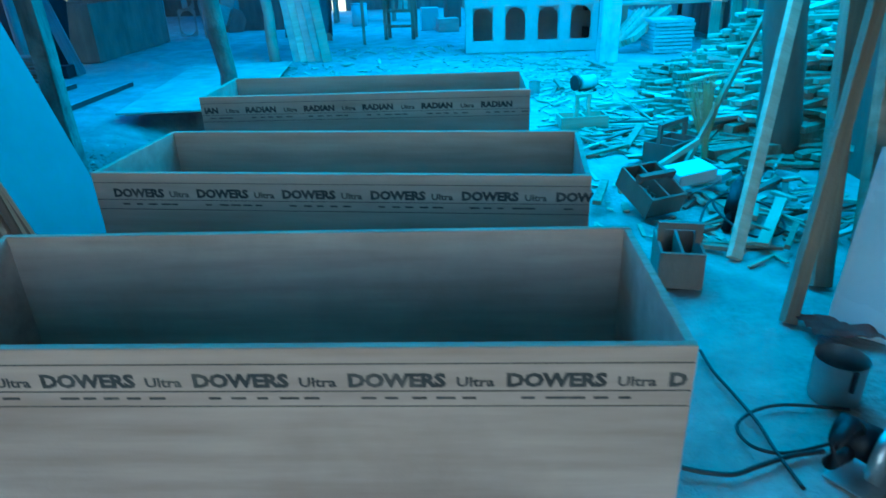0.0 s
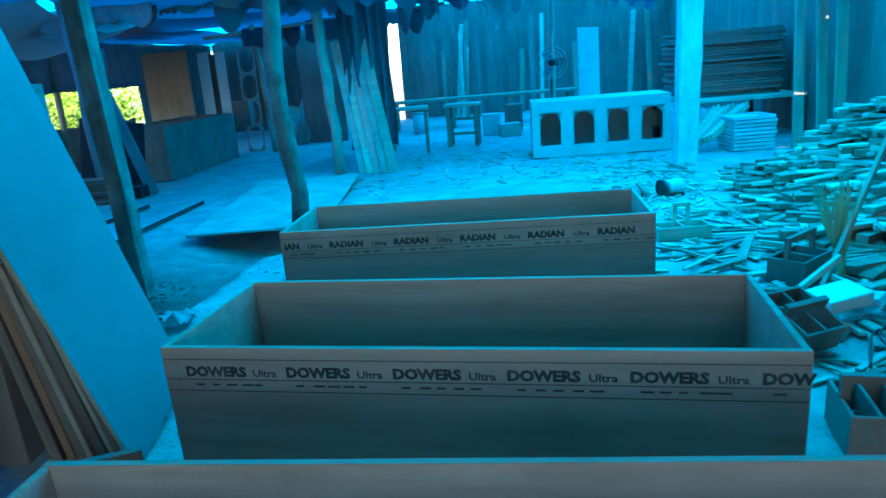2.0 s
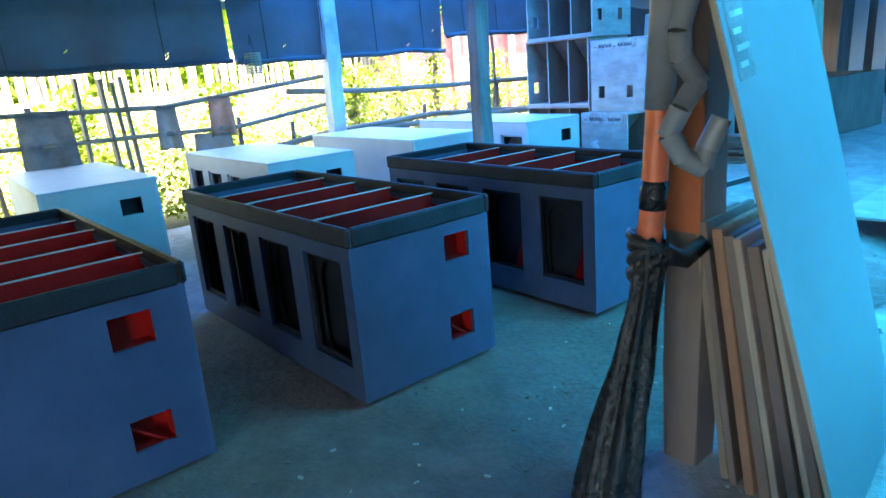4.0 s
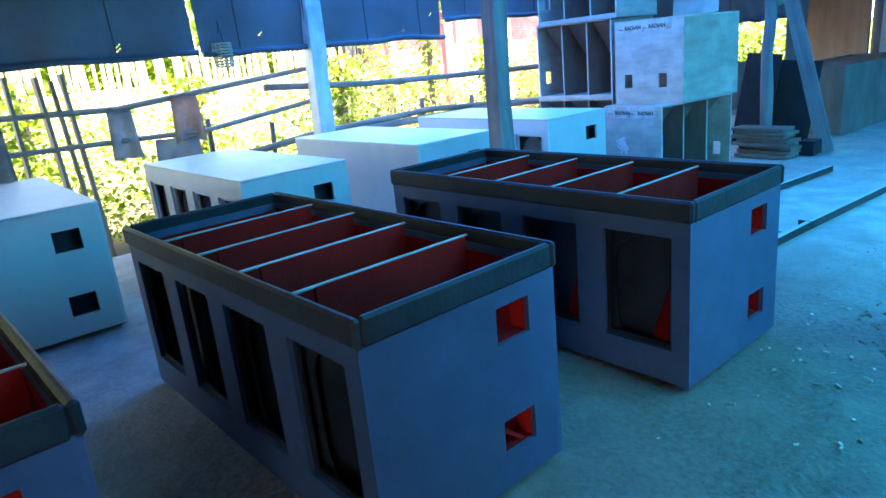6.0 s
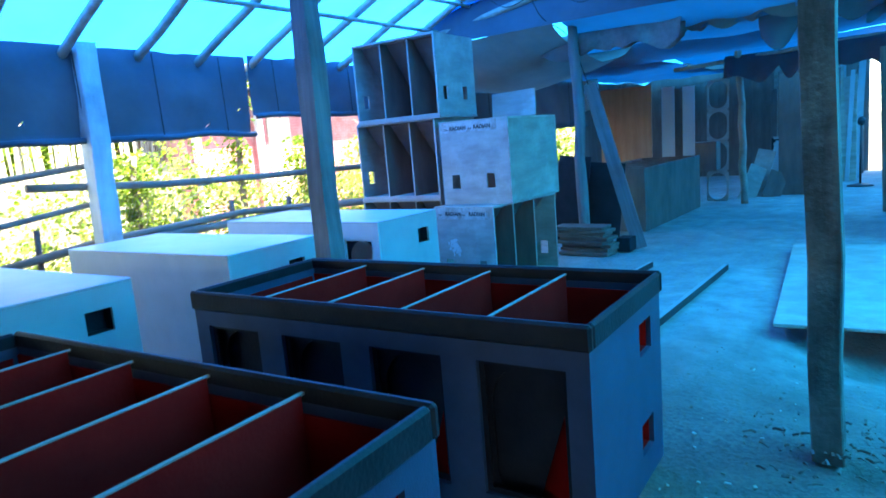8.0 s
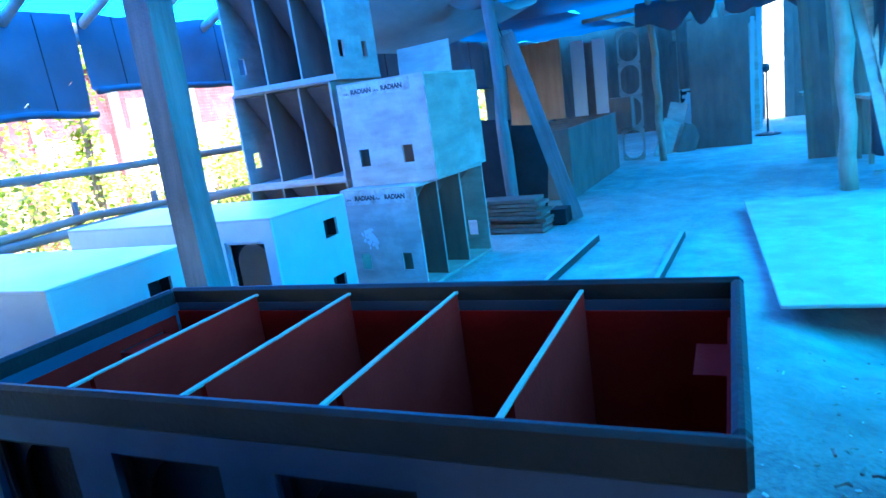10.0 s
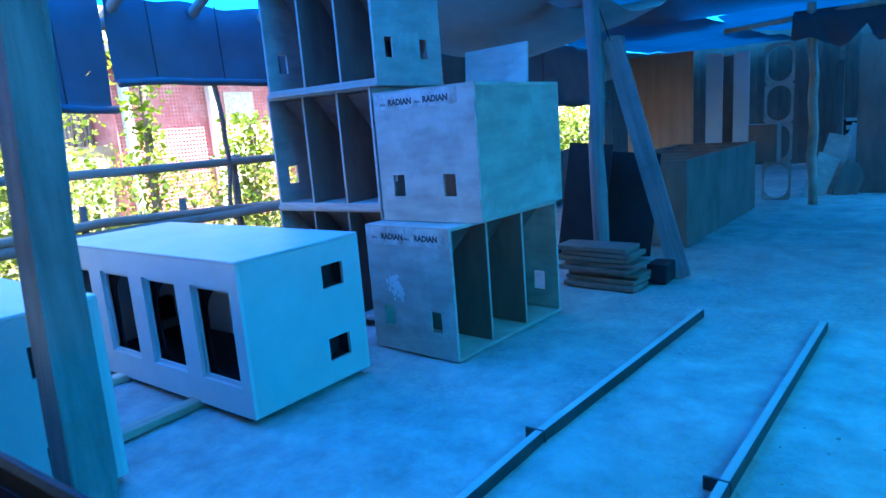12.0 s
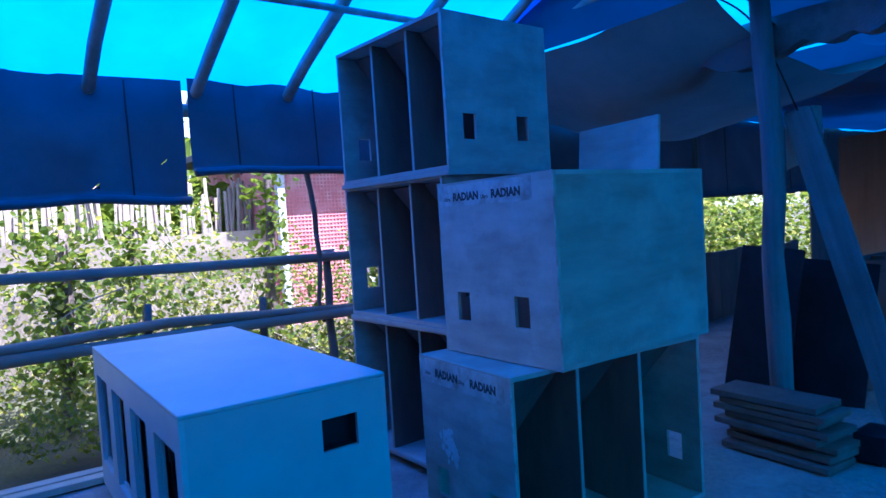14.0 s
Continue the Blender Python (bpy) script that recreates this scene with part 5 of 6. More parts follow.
for k in range(1, 5):
    part("divider", soft_box(0.022, 0.53 * k - 0.01, 0.0, 0.958, 0.53 * k + 0.01, 0.85, 0.002), BROWN_BOARD, block)
part("bottom_panel", soft_box(0.022, 0.022, 0, 0.958, 2.628, 0.02, 0.001), BROWN_BOARD, block)
for x0, x1, y, h, mat, lab in ((-6.09, -5.16, 13.76, 2.1, ORANGE_BOARD, "tall orange-brown veneered panel"), (-5.06, -4.84, 14.0, 2.04, LAMINATE, "narrow pale board"), (-4.70, -4.5, 14.0, 2.02, LAMINATE, "narrow pale board"), (-4.98, -4.66, 14.2, 2.0, BROWN_BOARD, "dark board")):
    solo("tall_sheet", soft_box(x0, 0, 0, x1, 0.02, h, 0.002), mat, f"{lab} standing in the rear store", "panel", "panels in the rear store", m=pose(0, y, 0, -2.5, 0, 0))
solo("low_crate", soft_box(0, 0, 0, 0.45, 0.3, 0.5, 0.004), BROWN_BOARD, "dark brown box in the rear store", "box", m=pose(-4.6, 14.05, 0.55))


def ring_board(m, w, h, holes, r, mat, label):
    bm = bm_new()
    hh = h / holes
    for k in range(holes):
        b = baffle_shape(w, hh, min(r, hh / 2 - 0.02), 0.02, pose(0, 0, k * hh))
        me = bpy.data.meshes.new("tmp")
        b.to_mesh(me)
        b.free()
        bm.from_mesh(me)
        bpy.data.meshes.remove(me)
    return solo("baffle_board", bm, mat, label, "baffle board", m=m)


ring_board(pose(-4.38, 14.3, 0, -4, 0, 0), 0.36, 2.1, 4, 0.15, PLY_RAW, "tall plywood board with round speaker cut-outs")
solo("grey_door", soft_box(-3.36, 0, 0, -2.44, 0.035, 2.1, 0.003), BROWN_BOARD, "plain dark flush door leaf leaning upright", "door leaf", m=pose(0, 15.1, 0, -3, 0, 0))
for k in range(16):
    x = -3.0 + 0.04 * k + random.uniform(-0.02, 0.02)
    h = random.uniform(1.7, 2.5)
    solo("standing_strip", soft_box(0, 0, 0, random.uniform(0.06, 0.16), 0.02, h, 0.002), (LAMINATE, PLY_RAW, WOOD_PALE)[k % 3], "narrow strip of sheet standing in the rear store", "strip", "standing strips",
         m=pose(x, 17.6 + random.uniform(-.4, .4), 0, -4, random.uniform(-3, 3), random.uniform(-15, 15)))
for k in range(22):
    x = random.choice((random.uniform(-4.2, -2.4), random.uniform(0.2, 5.0), random.uniform(-1.2, 0.6)))
    solo("standing_timber", soft_box(0, 0, 0, random.uniform(0.05, 0.14), 0.04, random.uniform(1.6, 2.6), 0.003), (WOOD, BROWN_BOARD, WOOD_PALE)[k % 3], "length of timber standing against the rear wall", "timber", "timbers at the rear wall",
         m=pose(x, 19.3 + random.uniform(-.5, .2), 0, -7, random.uniform(-5, 5), random.uniform(-12, 12)))
for k, (x, y) in enumerate(((-3.9, 15.4), (-3.7, 15.5), (-3.6, 15.3), (-3.95, 15.1), (-3.5, 15.45))):
    solo("leaning_offcut", soft_box(0, 0, 0, 0.3, 0.02, random.uniform(0.5, 1.3), 0.002), (PLY_RAW, LAMINATE, BROWN_BOARD)[k % 3], "board offcut leaning in the rear store", "board", "offcuts in the rear store",
         m=pose(x, y - 0.4, 0, -12, 14 + 4 * k, 10 * k))
made_before = names_now()
for k in range(5):
    board_at("tall_board", (-0.98 + 0.11 * k, 10.2 - 0.03 * k, 0), (-1.24 + 0.105 * k, 10.62 - 0.03 * k, 1.84 - 0.03 * (k % 2)), 0.135, 0.025, (PLY_RAW, WOOD_PALE, PLY)[k % 3], "tall pale board leaning on a pole", group="tall leaning boards")
for k in range(7):
    board_at("tall_board", (-1.45 + 0.1 * k, 12.6, 0), (-1.5 + 0.1 * k, 12.95, 2.15 - 0.07 * k), 0.11, 0.03, (WOOD, BROWN_BOARD, BROWN_BOARD)[k % 3], "tall dark board standing in the rear store", group="tall leaning boards")
bench = thing("work_bench", "dusty rough work bench with saw table", "bench", pose(-1.0, 11.75, 0, 0, 0, 6))
part("bench_top", soft_box(0, 0, 0.72, 0.9, 0.6, 0.76, 0.005), WOOD_PALE, bench)
for x, y in ((0.03, 0.03), (0.82, 0.03), (0.03, 0.52), (0.82, 0.52)):
    part("leg", soft_box(x, y, 0, x + 0.05, y + 0.05, 0.72, 0.003), WOOD, bench)
stool = thing("work_stool", "rough wooden stand with cross rails", "stool", pose(0.1, 12.4, 0, 0, 0, -8))
part("seat", soft_box(0, 0, 0.68, 0.6, 0.45, 0.73, 0.005), WOOD_PALE, stool)
for x, y in ((0.03, 0.03), (0.51, 0.03), (0.03, 0.36), (0.51, 0.36)):
    part("leg", soft_box(x, y, 0, x + 0.06, y + 0.06, 0.68, 0.003), WOOD, stool)
for z in (0.2, 0.45):
    part("rail", soft_box(0.09, 0.04, z, 0.51, 0.07, z + 0.05, 0.003), WOOD, stool)
drum = thing("paint_drum", "small pale drum on the rear floor", "drum", pose(-0.55, 15.2, 0))
bm = bm_new()
add_tube(bm, [(0, 0, 0), (0, 0, 0.2), (0, 0, 0.42)], [0.16, 0.165, 0.17], 24)
part("body", bm, LAMINATE, drum, smooth=True)
bm = bm_new()
add_tube(bm, [(0, 0, 0.42), (0, 0, 0.44)], 0.178, 24)
part("lid", bm, TIN, drum, smooth=True)
long_bench = thing("long_bench", "long low dusty bench along the rear", "bench", pose(-1.3, 15.9, 0))
part("bench_top", soft_box(0, 0, 0.6, 4.2, 0.5, 0.66, 0.004), WOOD, long_bench)
for x in (0.1, 1.4, 2.7, 4.0):
    part("leg", soft_box(x, 0.05, 0, x + 0.08, 0.45, 0.6, 0.003), WOOD, long_bench)
shelf = thing("lumber_shelf", "wide shelf of stacked dusty plywood sheets", "shelf", pose(3.85, 10.9, 0))
part("shelf_board", soft_box(0, 0, 0.55, 1.6, 1.9, 0.6, 0.004), WOOD_PALE, shelf)
for x, y in ((0.02, 0.02), (1.5, 0.02), (0.02, 1.8), (1.5, 1.8)):
    part("leg", soft_box(x, y, 0, x + 0.08, y + 0.08, 0.55, 0.003), WOOD, shelf)
board_stack("plywood_stack", pose(3.9, 11.25, 0.605), 1.35, 1.5, 24, 0.04, BROWN_BOARD, "stack of dark plywood sheets on a shelf", 0.03)
board_stack("board_stack", pose(4.0, 9.75, 0.0, 0, 0, 3), 0.55, 0.5, 9, 0.05, LAMINATE, "neat stack of pale dusty boards", 0.012)
for k in range(9):
    board_at("lying_plank", (3.35 + 0.05 * k, 9.85, 0.03 + 0.02 * k), (3.95 + 0.06 * k, 10.35, 0.42 + 0.015 * (k % 3)), 0.09, 0.025, WOOD_PALE, "plank lying askew under a shelf", group="planks under the shelf")
for a, b in (((4.95, 9.4, 0.1), (5.25, 10.2, 2.2)), ((5.1, 9.3, 0.1), (5.35, 9.9, 2.3)), ((4.75, 9.6, 0), (5.2, 10.6, 2.0))):
    board_at("leaning_plank", a, b, 0.14, 0.04, WOOD, "long plank leaning beside a plywood shelf", group="planks at the shelf")

fan = thing("floor_fan", "large dusty round fan behind a cabinet", "fan", pose(1.95, 12.3, 0))
bm = bm_new()
add_tube(bm, [(0, 0, 0), (0, 0, 0.02), (0, 0, 0.05)], [0.2, 0.19, 0.03], 20)
add_tube(bm, [(0, 0, 0.05), (0, 0, 1.05)], 0.018, 10)
part("stand", bm, STEEL, fan, smooth=True)
part("cage", (lambda b: [add_tube(b, [(r * math.cos(a), -0.09 + o, 1.28 + r * math.sin(a)) for a in [i * math.pi / 16 for i in range(33)]], 0.005, 5) for r, o in ((0.26, 0.02), (0.2, 0), (0.13, 0), (0.07, -0.01))] and b)(bm_new()), TIN, fan, "round wire cage")
bm = bm_new()
for k in range(3):
    add_box(bm, 0.02, -0.004, -0.05, 0.22, 0.004, 0.07, Matrix.Translation((0, -0.05, 1.28)) @ Matrix.Rotation(k * 2.094, 4, "Y") @ Matrix.Rotation(0.4, 4, "X"))
part("blades", bm, GREY_PIPE, fan, "three still fan blades")
bm = bm_new()
add_tube(bm, [(0, -0.08, 1.28), (0, 0.12, 1.28)], [0.05, 0.06], 16)
part("motor", bm, BLACK_PAINT, fan, smooth=True)
to_bay(made_before)
fan2 = thing("pedestal_fan", "dark pedestal stand in the rear store", "fan stand", pose(-2.2, 16.4, 0))
bm = bm_new()
add_tube(bm, [(0, 0, 0), (0, 0, 0.02), (0, 0, 0.05)], [0.22, 0.2, 0.03], 20)
part("foot", bm, STEEL, fan2, smooth=True)
bm = bm_new()
add_tube(bm, [(0, 0, 0.05), (0, 0, 1.15)], 0.02, 10)
part("pole", bm, STEEL, fan2, smooth=True)
bm = bm_new()
add_tube(bm, [(0, -0.06, 1.15), (0, 0.08, 1.2)], 0.06, 12)
part("head", bm, STEEL, fan2, smooth=True)

# sagging covers over the rear store
for name, x0, x1, y0, y1, z0, dip, lab in (("sagging_cover", -7.15, -4.75, 9.15, 12.6, 2.62, 0.62, "brownish tarpaulin sagging under the rear roof"), ("sagging_cover", -4.7, -0.9, 9.2, 12.4, 2.66, 0.3, "dark tarpaulin sagging under the rear roof"),
                                           ("sagging_cover", -6.5, -1.6, 11.5, 14.5, 2.7, 0.35, "dark tarpaulin sagging under the rear roof"), ("sagging_cover", -1.0, 2.4, 11.0, 14.0, 2.8, 0.3, "dark tarpaulin sagging under the rear roof"),
                                           ("sagging_cover", -7.2, -4.9, 12.4, 19.6, 2.5, 0.12, "dark tarpaulin sagging under the rear roof"), ("sagging_cover", -5.3, -1.5, 15.5, 19.6, 2.7, 0.2, "dark tarpaulin sagging under the rear roof")):
    solo(name, grid_sheet(36, 30, lambda u, v: (x0 + (x1 - x0) * u, y0 + (y1 - y0) * v, z0 - dip * math.sin(math.pi * min(1, v * 1.25)) ** 0.8 * (0.55 + 0.45 * math.sin(math.pi * u)) + 0.05 * wob(x0 + u * 3, v * 3, 1, 1.7)) if v * 1.25 < 1 else
         (x0 + (x1 - x0) * u, y0 + (y1 - y0) * v, z0 + 0.05 * wob(x0 + u * 3, v * 3, 1, 1.7))), TARP_BROWN if "brown" in lab else TARP_SAG, lab, "tarpaulin", smooth=True)
pole("cross_pole", crooked((-6.9, 9.12, 2.64), (-3.0, 9.1, 3.2), 8, 0.02), 0.045, 0.04, BAMBOO, "slanting roof pole at the edge of the bay", "pole")
pole("cross_pole", crooked((-5.2, 10.2, 2.45), (-0.8, 10.4, 2.62), 8, 0.02), 0.035, 0.03, BAMBOO, "crooked cross pole in the rear store", "pole")
pole("cross_pole", crooked((-4.8, 14.0, 2.3), (0.0, 13.6, 2.5), 8, 0.02), 0.035, 0.03, BAMBOO, "crooked cross pole in the rear store", "pole")


def hanging_rag(x, y, z, w, h, mat, label, yaw=0.0, seed=0.0):
    """A torn sheet draped over a pole, falling in folds."""
    def f(u, v):
        a = (u - 0.5) * w
        drop = h * (0.55 + 0.45 * abs(wob(u * 3, seed, 1.0)) * 2) * abs(2 * v - 1)
        out = 0.06 * (1 if v > 0.5 else -1) * min(1.0, abs(2 * v - 1) * 4) + 0.05 * math.sin(u * 14 + seed) * abs(2 * v - 1)
        return Matrix.Rotation(radians(yaw), 3, "Z") @ Vector((a + 0.04 * wob(v * 3, u * 4, seed), out, 0.03 - drop)) + Vector((x, y, z))
    return solo("hanging_rag", grid_sheet(26, 18, f), mat, label, "tarpaulin rag", "rags under the rear roof", smooth=True)


for k, (x, y, z, w, h, mat) in enumerate(((-5.4, 9.75, 2.5, 1.5, 0.36, TARP_BROWN), (-4.1, 9.7, 2.56, 1.3, 0.42, CLOTH), (-3.0, 9.8, 2.62, 1.2, 0.36, TARP_BROWN), (-2.2, 9.9, 2.6, 1.1, 0.45, TARP_DARK), (-1.4, 10.1, 2.6, 0.9, 0.5, TARP_SAG), (-0.5, 10.2, 2.6, 1.0, 0.42, TARP_SAG),
                                        (0.6, 10.4, 2.7, 1.2, 0.35, TARP_DARK), (-3.4, 13.88, 2.37, 1.1, 0.4, TARP_DARK), (-2.1, 13.77, 2.42, 1.2, 0.5, TARP_DARK), (-0.9, 13.68, 2.47, 1.0, 0.45, TARP_DARK))):
    hanging_rag(x, y, z, w, h, mat, ("brown" if mat is TARP_BROWN else "grey" if mat is CLOTH else "dark blue") + " tarpaulin rag draped over a pole", random.uniform(-12, 12), k * 3.1)
pole("cross_pole", crooked((-6.6, 9.75, 2.48), (1.6, 10.3, 2.66), 12, 0.025), 0.03, 0.028, BAMBOO, "crooked cross pole carrying rags", "pole")
cable([(-5.6, 9.0, 3.15), (-5.2, 8.95, 2.85), (-4.7, 8.95, 2.95), (-4.3, 9.0, 2.75), (-3.9, 9.05, 3.0)], 0.006, "loose cord looping below the roof poles")
cable([(-5.0, 9.0, 3.2), (-4.8, 8.98, 2.7), (-4.75, 9.6, 2.5), (-4.8, 10.3, 1.9)], 0.006, "loose cord hanging beside a post")
solo("torn_wrap", grid_sheet(10, 12, lambda u, v: (-4.84 + 0.115 * math.sin(u * 5) + 0.01 * wob(u * 4, v * 4), 10.36 - 0.115 * math.cos(u * 5), 2.05 - 0.35 * v * (0.7 + 0.5 * u)), 0.003), LAMINATE, "torn pale wrapping on a timber post", "wrapping", smooth=True)


# ---- fence clutter, garden ----
for a, b, w in (((-7.38, 2.42, 0.0), (-7.32, 2.415, 1.64), 0.09), ((-7.36, 2.7, 0.0), (-7.34, 2.63, 1.62), 0.12), ((-7.34, 2.82, 0.0), (-7.32, 2.74, 1.58), 0.05), ((-7.36, 2.9, 0.0), (-7.33, 2.825, 1.63), 0.07), ((-7.36, 1.5, 0), (-7.34, 1.42, 0.95), 0.12), ((-7.36, 1.62, 0), (-7.34, 1.58, 0.9), 0.09)):
    board_at("fence_plank", a, b, w, 0.03, WOOD, "dark plank propped against the fence", group="planks at the fence")
for y0, y1, z0, z1, mat, lab in ((1.85, 2.3, 1.36, 0.72, CLOTH, "grey cloth hanging over a fence rail"), (3.66, 3.9, 1.36, 0.92, PLY, "brown sack hanging on a fence rail"), (3.1, 3.3, 1.3, 0.85, CLOTH, "grey rag hanging on a fence rail"), (3.45, 3.85, 0.98, 0.62, CLOTH, "grey sheet draped on a fence rail")):
    solo("hanging_cloth", grid_sheet(14, 14, lambda u, v: (EAVE_X - 0.03 + 0.04 * math.sin(u * 9) * v, y0 + (y1 - y0) * u + 0.05 * v * (u - .5), z0 + (z1 - z0) * v + 0.03 * wob(u * 3, v, y0)), 0.006), mat, lab, "cloth", smooth=True)
basket = thing("woven_basket", "small woven cane basket hanging at the eave", "basket", pose(-7.2, 4.2, 1.56))
bm = bm_new()
for k in range(9):
    z = 0.026 * k
    r = 0.055 + 0.035 * math.sin(math.pi * (0.25 + 0.06 * k))
    add_tube(bm, [(r * math.cos(i * math.pi / 10), r * math.sin(i * math.pi / 10), z + 0.008 * (i % 2)) for i in range(21)], 0.008, 5)
part("cane_band", bm, STRAW, basket, smooth=True)
bm = bm_new()
for k in range(12):
    a = k * math.pi / 6
    add_tube(bm, [(0.08 * math.cos(a), 0.08 * math.sin(a), 0), (0.092 * math.cos(a), 0.092 * math.sin(a), 0.1), (0.085 * math.cos(a), 0.085 * math.sin(a), 0.22)], 0.006, 5)
part("cane_rib", bm, BAMBOO, basket)
bm = bm_new()
add_tube(bm, [(-0.08, 0, 0.2), (-0.03, 0, 0.32), (0, 0, 0.42), (0.03, 0, 0.32), (0.08, 0, 0.2)], 0.006, 6)
part("cord", bm, RUBBER, basket)
pole("hanging_vine", crooked((EAVE_X + 0.05, 7.72, 1.9), (EAVE_X - 0.1, 7.86, 0.7), 7, 0.03), 0.022, 0.016, BARK, "dark twisted stem hanging at the eave", "stem")


def leaf_cloud(n, place, s0, s1):
    verts, faces = [], []
    for k in range(n):
        c = Vector(place())
        rot = Euler((random.gauss(0, 0.7), random.gauss(0, 0.7), random.uniform(0, 6.28))).to_matrix()
        s = random.uniform(s0, s1)
        i = len(verts)
        for p in ((-0.1, -0.5, 0), (0.45, -0.25, 0.08), (0.42, 0.25, 0.08), (0, 0.62, -0.06), (-0.42, 0.25, 0.08), (-0.45, -0.25, 0.08)):
            verts.append(c + rot @ (Vector(p) * s))
        faces += [(i, i + 1, i + 2, i + 3), (i, i + 3, i + 4, i + 5)]
    me = bpy.data.meshes.new("leaves")
    me.from_pydata(verts, [], faces)
    return me


def foliage(name, n, place, s0, s1, mat, label, category="shrub", kind="stuff"):
    me = leaf_cloud(n, place, s0, s1)
    me.materials.append(mat)
    return tagged(new(name, me), label, category, "", kind)


def undergrowth():
    while True:
        x, y = random.uniform(-10.4, -7.45), random.uniform(-2.5, 16)
        top = (0.3 if x > -7.8 else 1.25) * (0.3 + 0.95 * max(0, 0.5 + wob(x, y, 0, 0.9)) + 0.25 * (x < -8.6))
        z = random.uniform(0.02, top)
        if wob(x * 2.2, y * 2.2, z * 2.2) > -0.12:
            return (x, y, z)


foliage("undergrowth", 26000, undergrowth, 0.025, 0.065, LEAF, "dense sunlit green undergrowth behind the fence")
foliage("undergrowth", 28000, undergrowth, 0.018, 0.05, LEAF_DRY, "yellowish creeping weeds behind the fence")


twigs = bm_new()
for k in range(320):
    a = Vector(undergrowth())
    b = a + Vector((random.gauss(0, 0.2), random.gauss(0, 0.3), random.gauss(0.05, 0.22)))
    add_tube(twigs, [a, a.lerp(b, 0.5) + Vector((0, 0, 0.04)), b], [0.006, 0.005, 0.003], 4)
solo("dry_twigs", twigs, BAMBOO, "tangle of dry brown stems among weeds", "twigs", kind="stuff")


def climber(px, py, h):
    def place():
        z = random.uniform(0.3, h)
        r = 0.16 + 0.45 * abs(wob(px, py, z, 2.0))
        a = random.uniform(0, 6.28)
        return (px + r * random.random() * math.cos(a), py + 1.3 * r * random.random() * math.sin(a), z)
    return place


for px, py, h in ((-9.2, 8.15, 2.5), (-8.6, 6.2, 1.55), (-9.0, 4.4, 1.5), (-9.4, 9.6, 1.7), (-8.8, 2.6, 1.6), (-9.6, 6.9, 1.6), (-9.3, 0.6, 1.7), (-8.9, 11.5, 1.7), (-9.2, 13.5, 1.8)):
    vine = thing("climbing_plant", "broad-leaved creeper on a rough garden stake", "climbing plant", group="creepers on stakes")
    bm = bm_new()
    add_tube(bm, crooked((px, py, -0.05), (px + 0.05, py + 0.05, h), 6, 0.03), [0.055, 0.05, 0.045, 0.045, 0.04, 0.04, 0.035], 8, 0.15)
    part("stake", bm, BARK, vine, smooth=True)
    me = leaf_cloud(620, climber(px, py, h), 0.035, 0.09)
    me.materials.append(LEAF)
    ob = new("leaves", me)
    ob.parent = vine
    tagged(ob, "broad green leaves", kind="stuff")
bank = thing("garden_wall", "low pale earthen garden wall", "wall", kind="structure")
part("wall_body", grid_sheet(80, 8, lambda u, v: (-12.6 + 0.25 * v + 0.06 * wob(u * 20, v * 3), -6 + 26 * u, -0.1 + 1.55 * v + 0.07 * wob(u * 15, 1))), surface("pale_mud", (0.27, 0.22, 0.155), (0.40, 0.33, 0.25), 0.9, (3, 3, 3), 8, 1.5, (0.3, 0.25, 0.18), 0.5, 0.8), bank, smooth=True)
paling = thing("paling_fence", "uneven bamboo paling fence behind the garden", "fence")
me = mesh_of("paling", (lambda b: add_tube(b, [(0, 0, 0), (0, 0, 1.2), (0.01, 0, 2.3)], [0.03, 0.028, 0.024], 7, 0.1) or b)(bm_new()), PALING, True)
for k in range(240):
    ob = new("paling", me)
    ob.parent = paling
    ob.matrix_basis = pose(-12.9 + random.uniform(-.04, .04), -2 + 0.054 * k, random.uniform(-0.35, 0.0), random.gauss(0, 2), random.gauss(0, 2), 0)
house = thing("pink_house", "low house with pink wire-meshed wall and white posts", "house", pose(-12.2, 9.35, 0))
part("wall", soft_box(-3.0, 0, -0.1, 0, 7.0, 2.7, 0.01), PLASTER, house)
bars = bm_new()
for k in range(116):
    add_box(bars, 0.006, 0.06 * k, 0.0, 0.012, 0.06 * k + 0.02, 2.65)
for k in range(44):
    add_box(bars, 0.012, 0.0, 0.06 * k, 0.018, 7.0, 0.06 * k + 0.02)
tagged(part("wire_mesh", bars, PINK_MESH, house, "reddish wire mesh over the wall"), kind="stuff")
part("roof", soft_box(-3.6, -0.5, 2.7, 0.6, 7.5, 2.82, 0.01), THATCH, house)
for y in (0.05, 1.5, 3.2, 5.0):
    part("porch_post", soft_box(0.12, y, -0.1, 0.24, y + 0.12, 2.7, 0.006), LAMINATE, house, "white painted post")
part("shutter", soft_box(0.005, 1.9, 0.4, 0.04, 2.5, 2.2, 0.004), WOOD_PALE, house, "brown wooden shutter")


def grove():
    x, y = random.uniform(-26, -17), random.uniform(-14, 30)
    z = random.uniform(0.2, 2.5 + 3.5 * max(0, 0.5 + wob(x, y, 0, 0.25)))
    return (x, y, z)


foliage("distant_grove", 9000, grove, 0.25, 0.6, LEAF, "sunlit trees beyond the garden", "trees")
foliage("distant_grove", 3500, grove, 0.2, 0.5, LEAF_DRY, "yellow-green trees beyond the garden", "trees")


def thicket():
    x, y = random.uniform(-13.5, -8.0), random.uniform(13.0, 24.0)
    return (x, y, random.uniform(0.0, 0.9 + 1.6 * max(0, 0.6 + wob(x, y, 0, 0.8))))


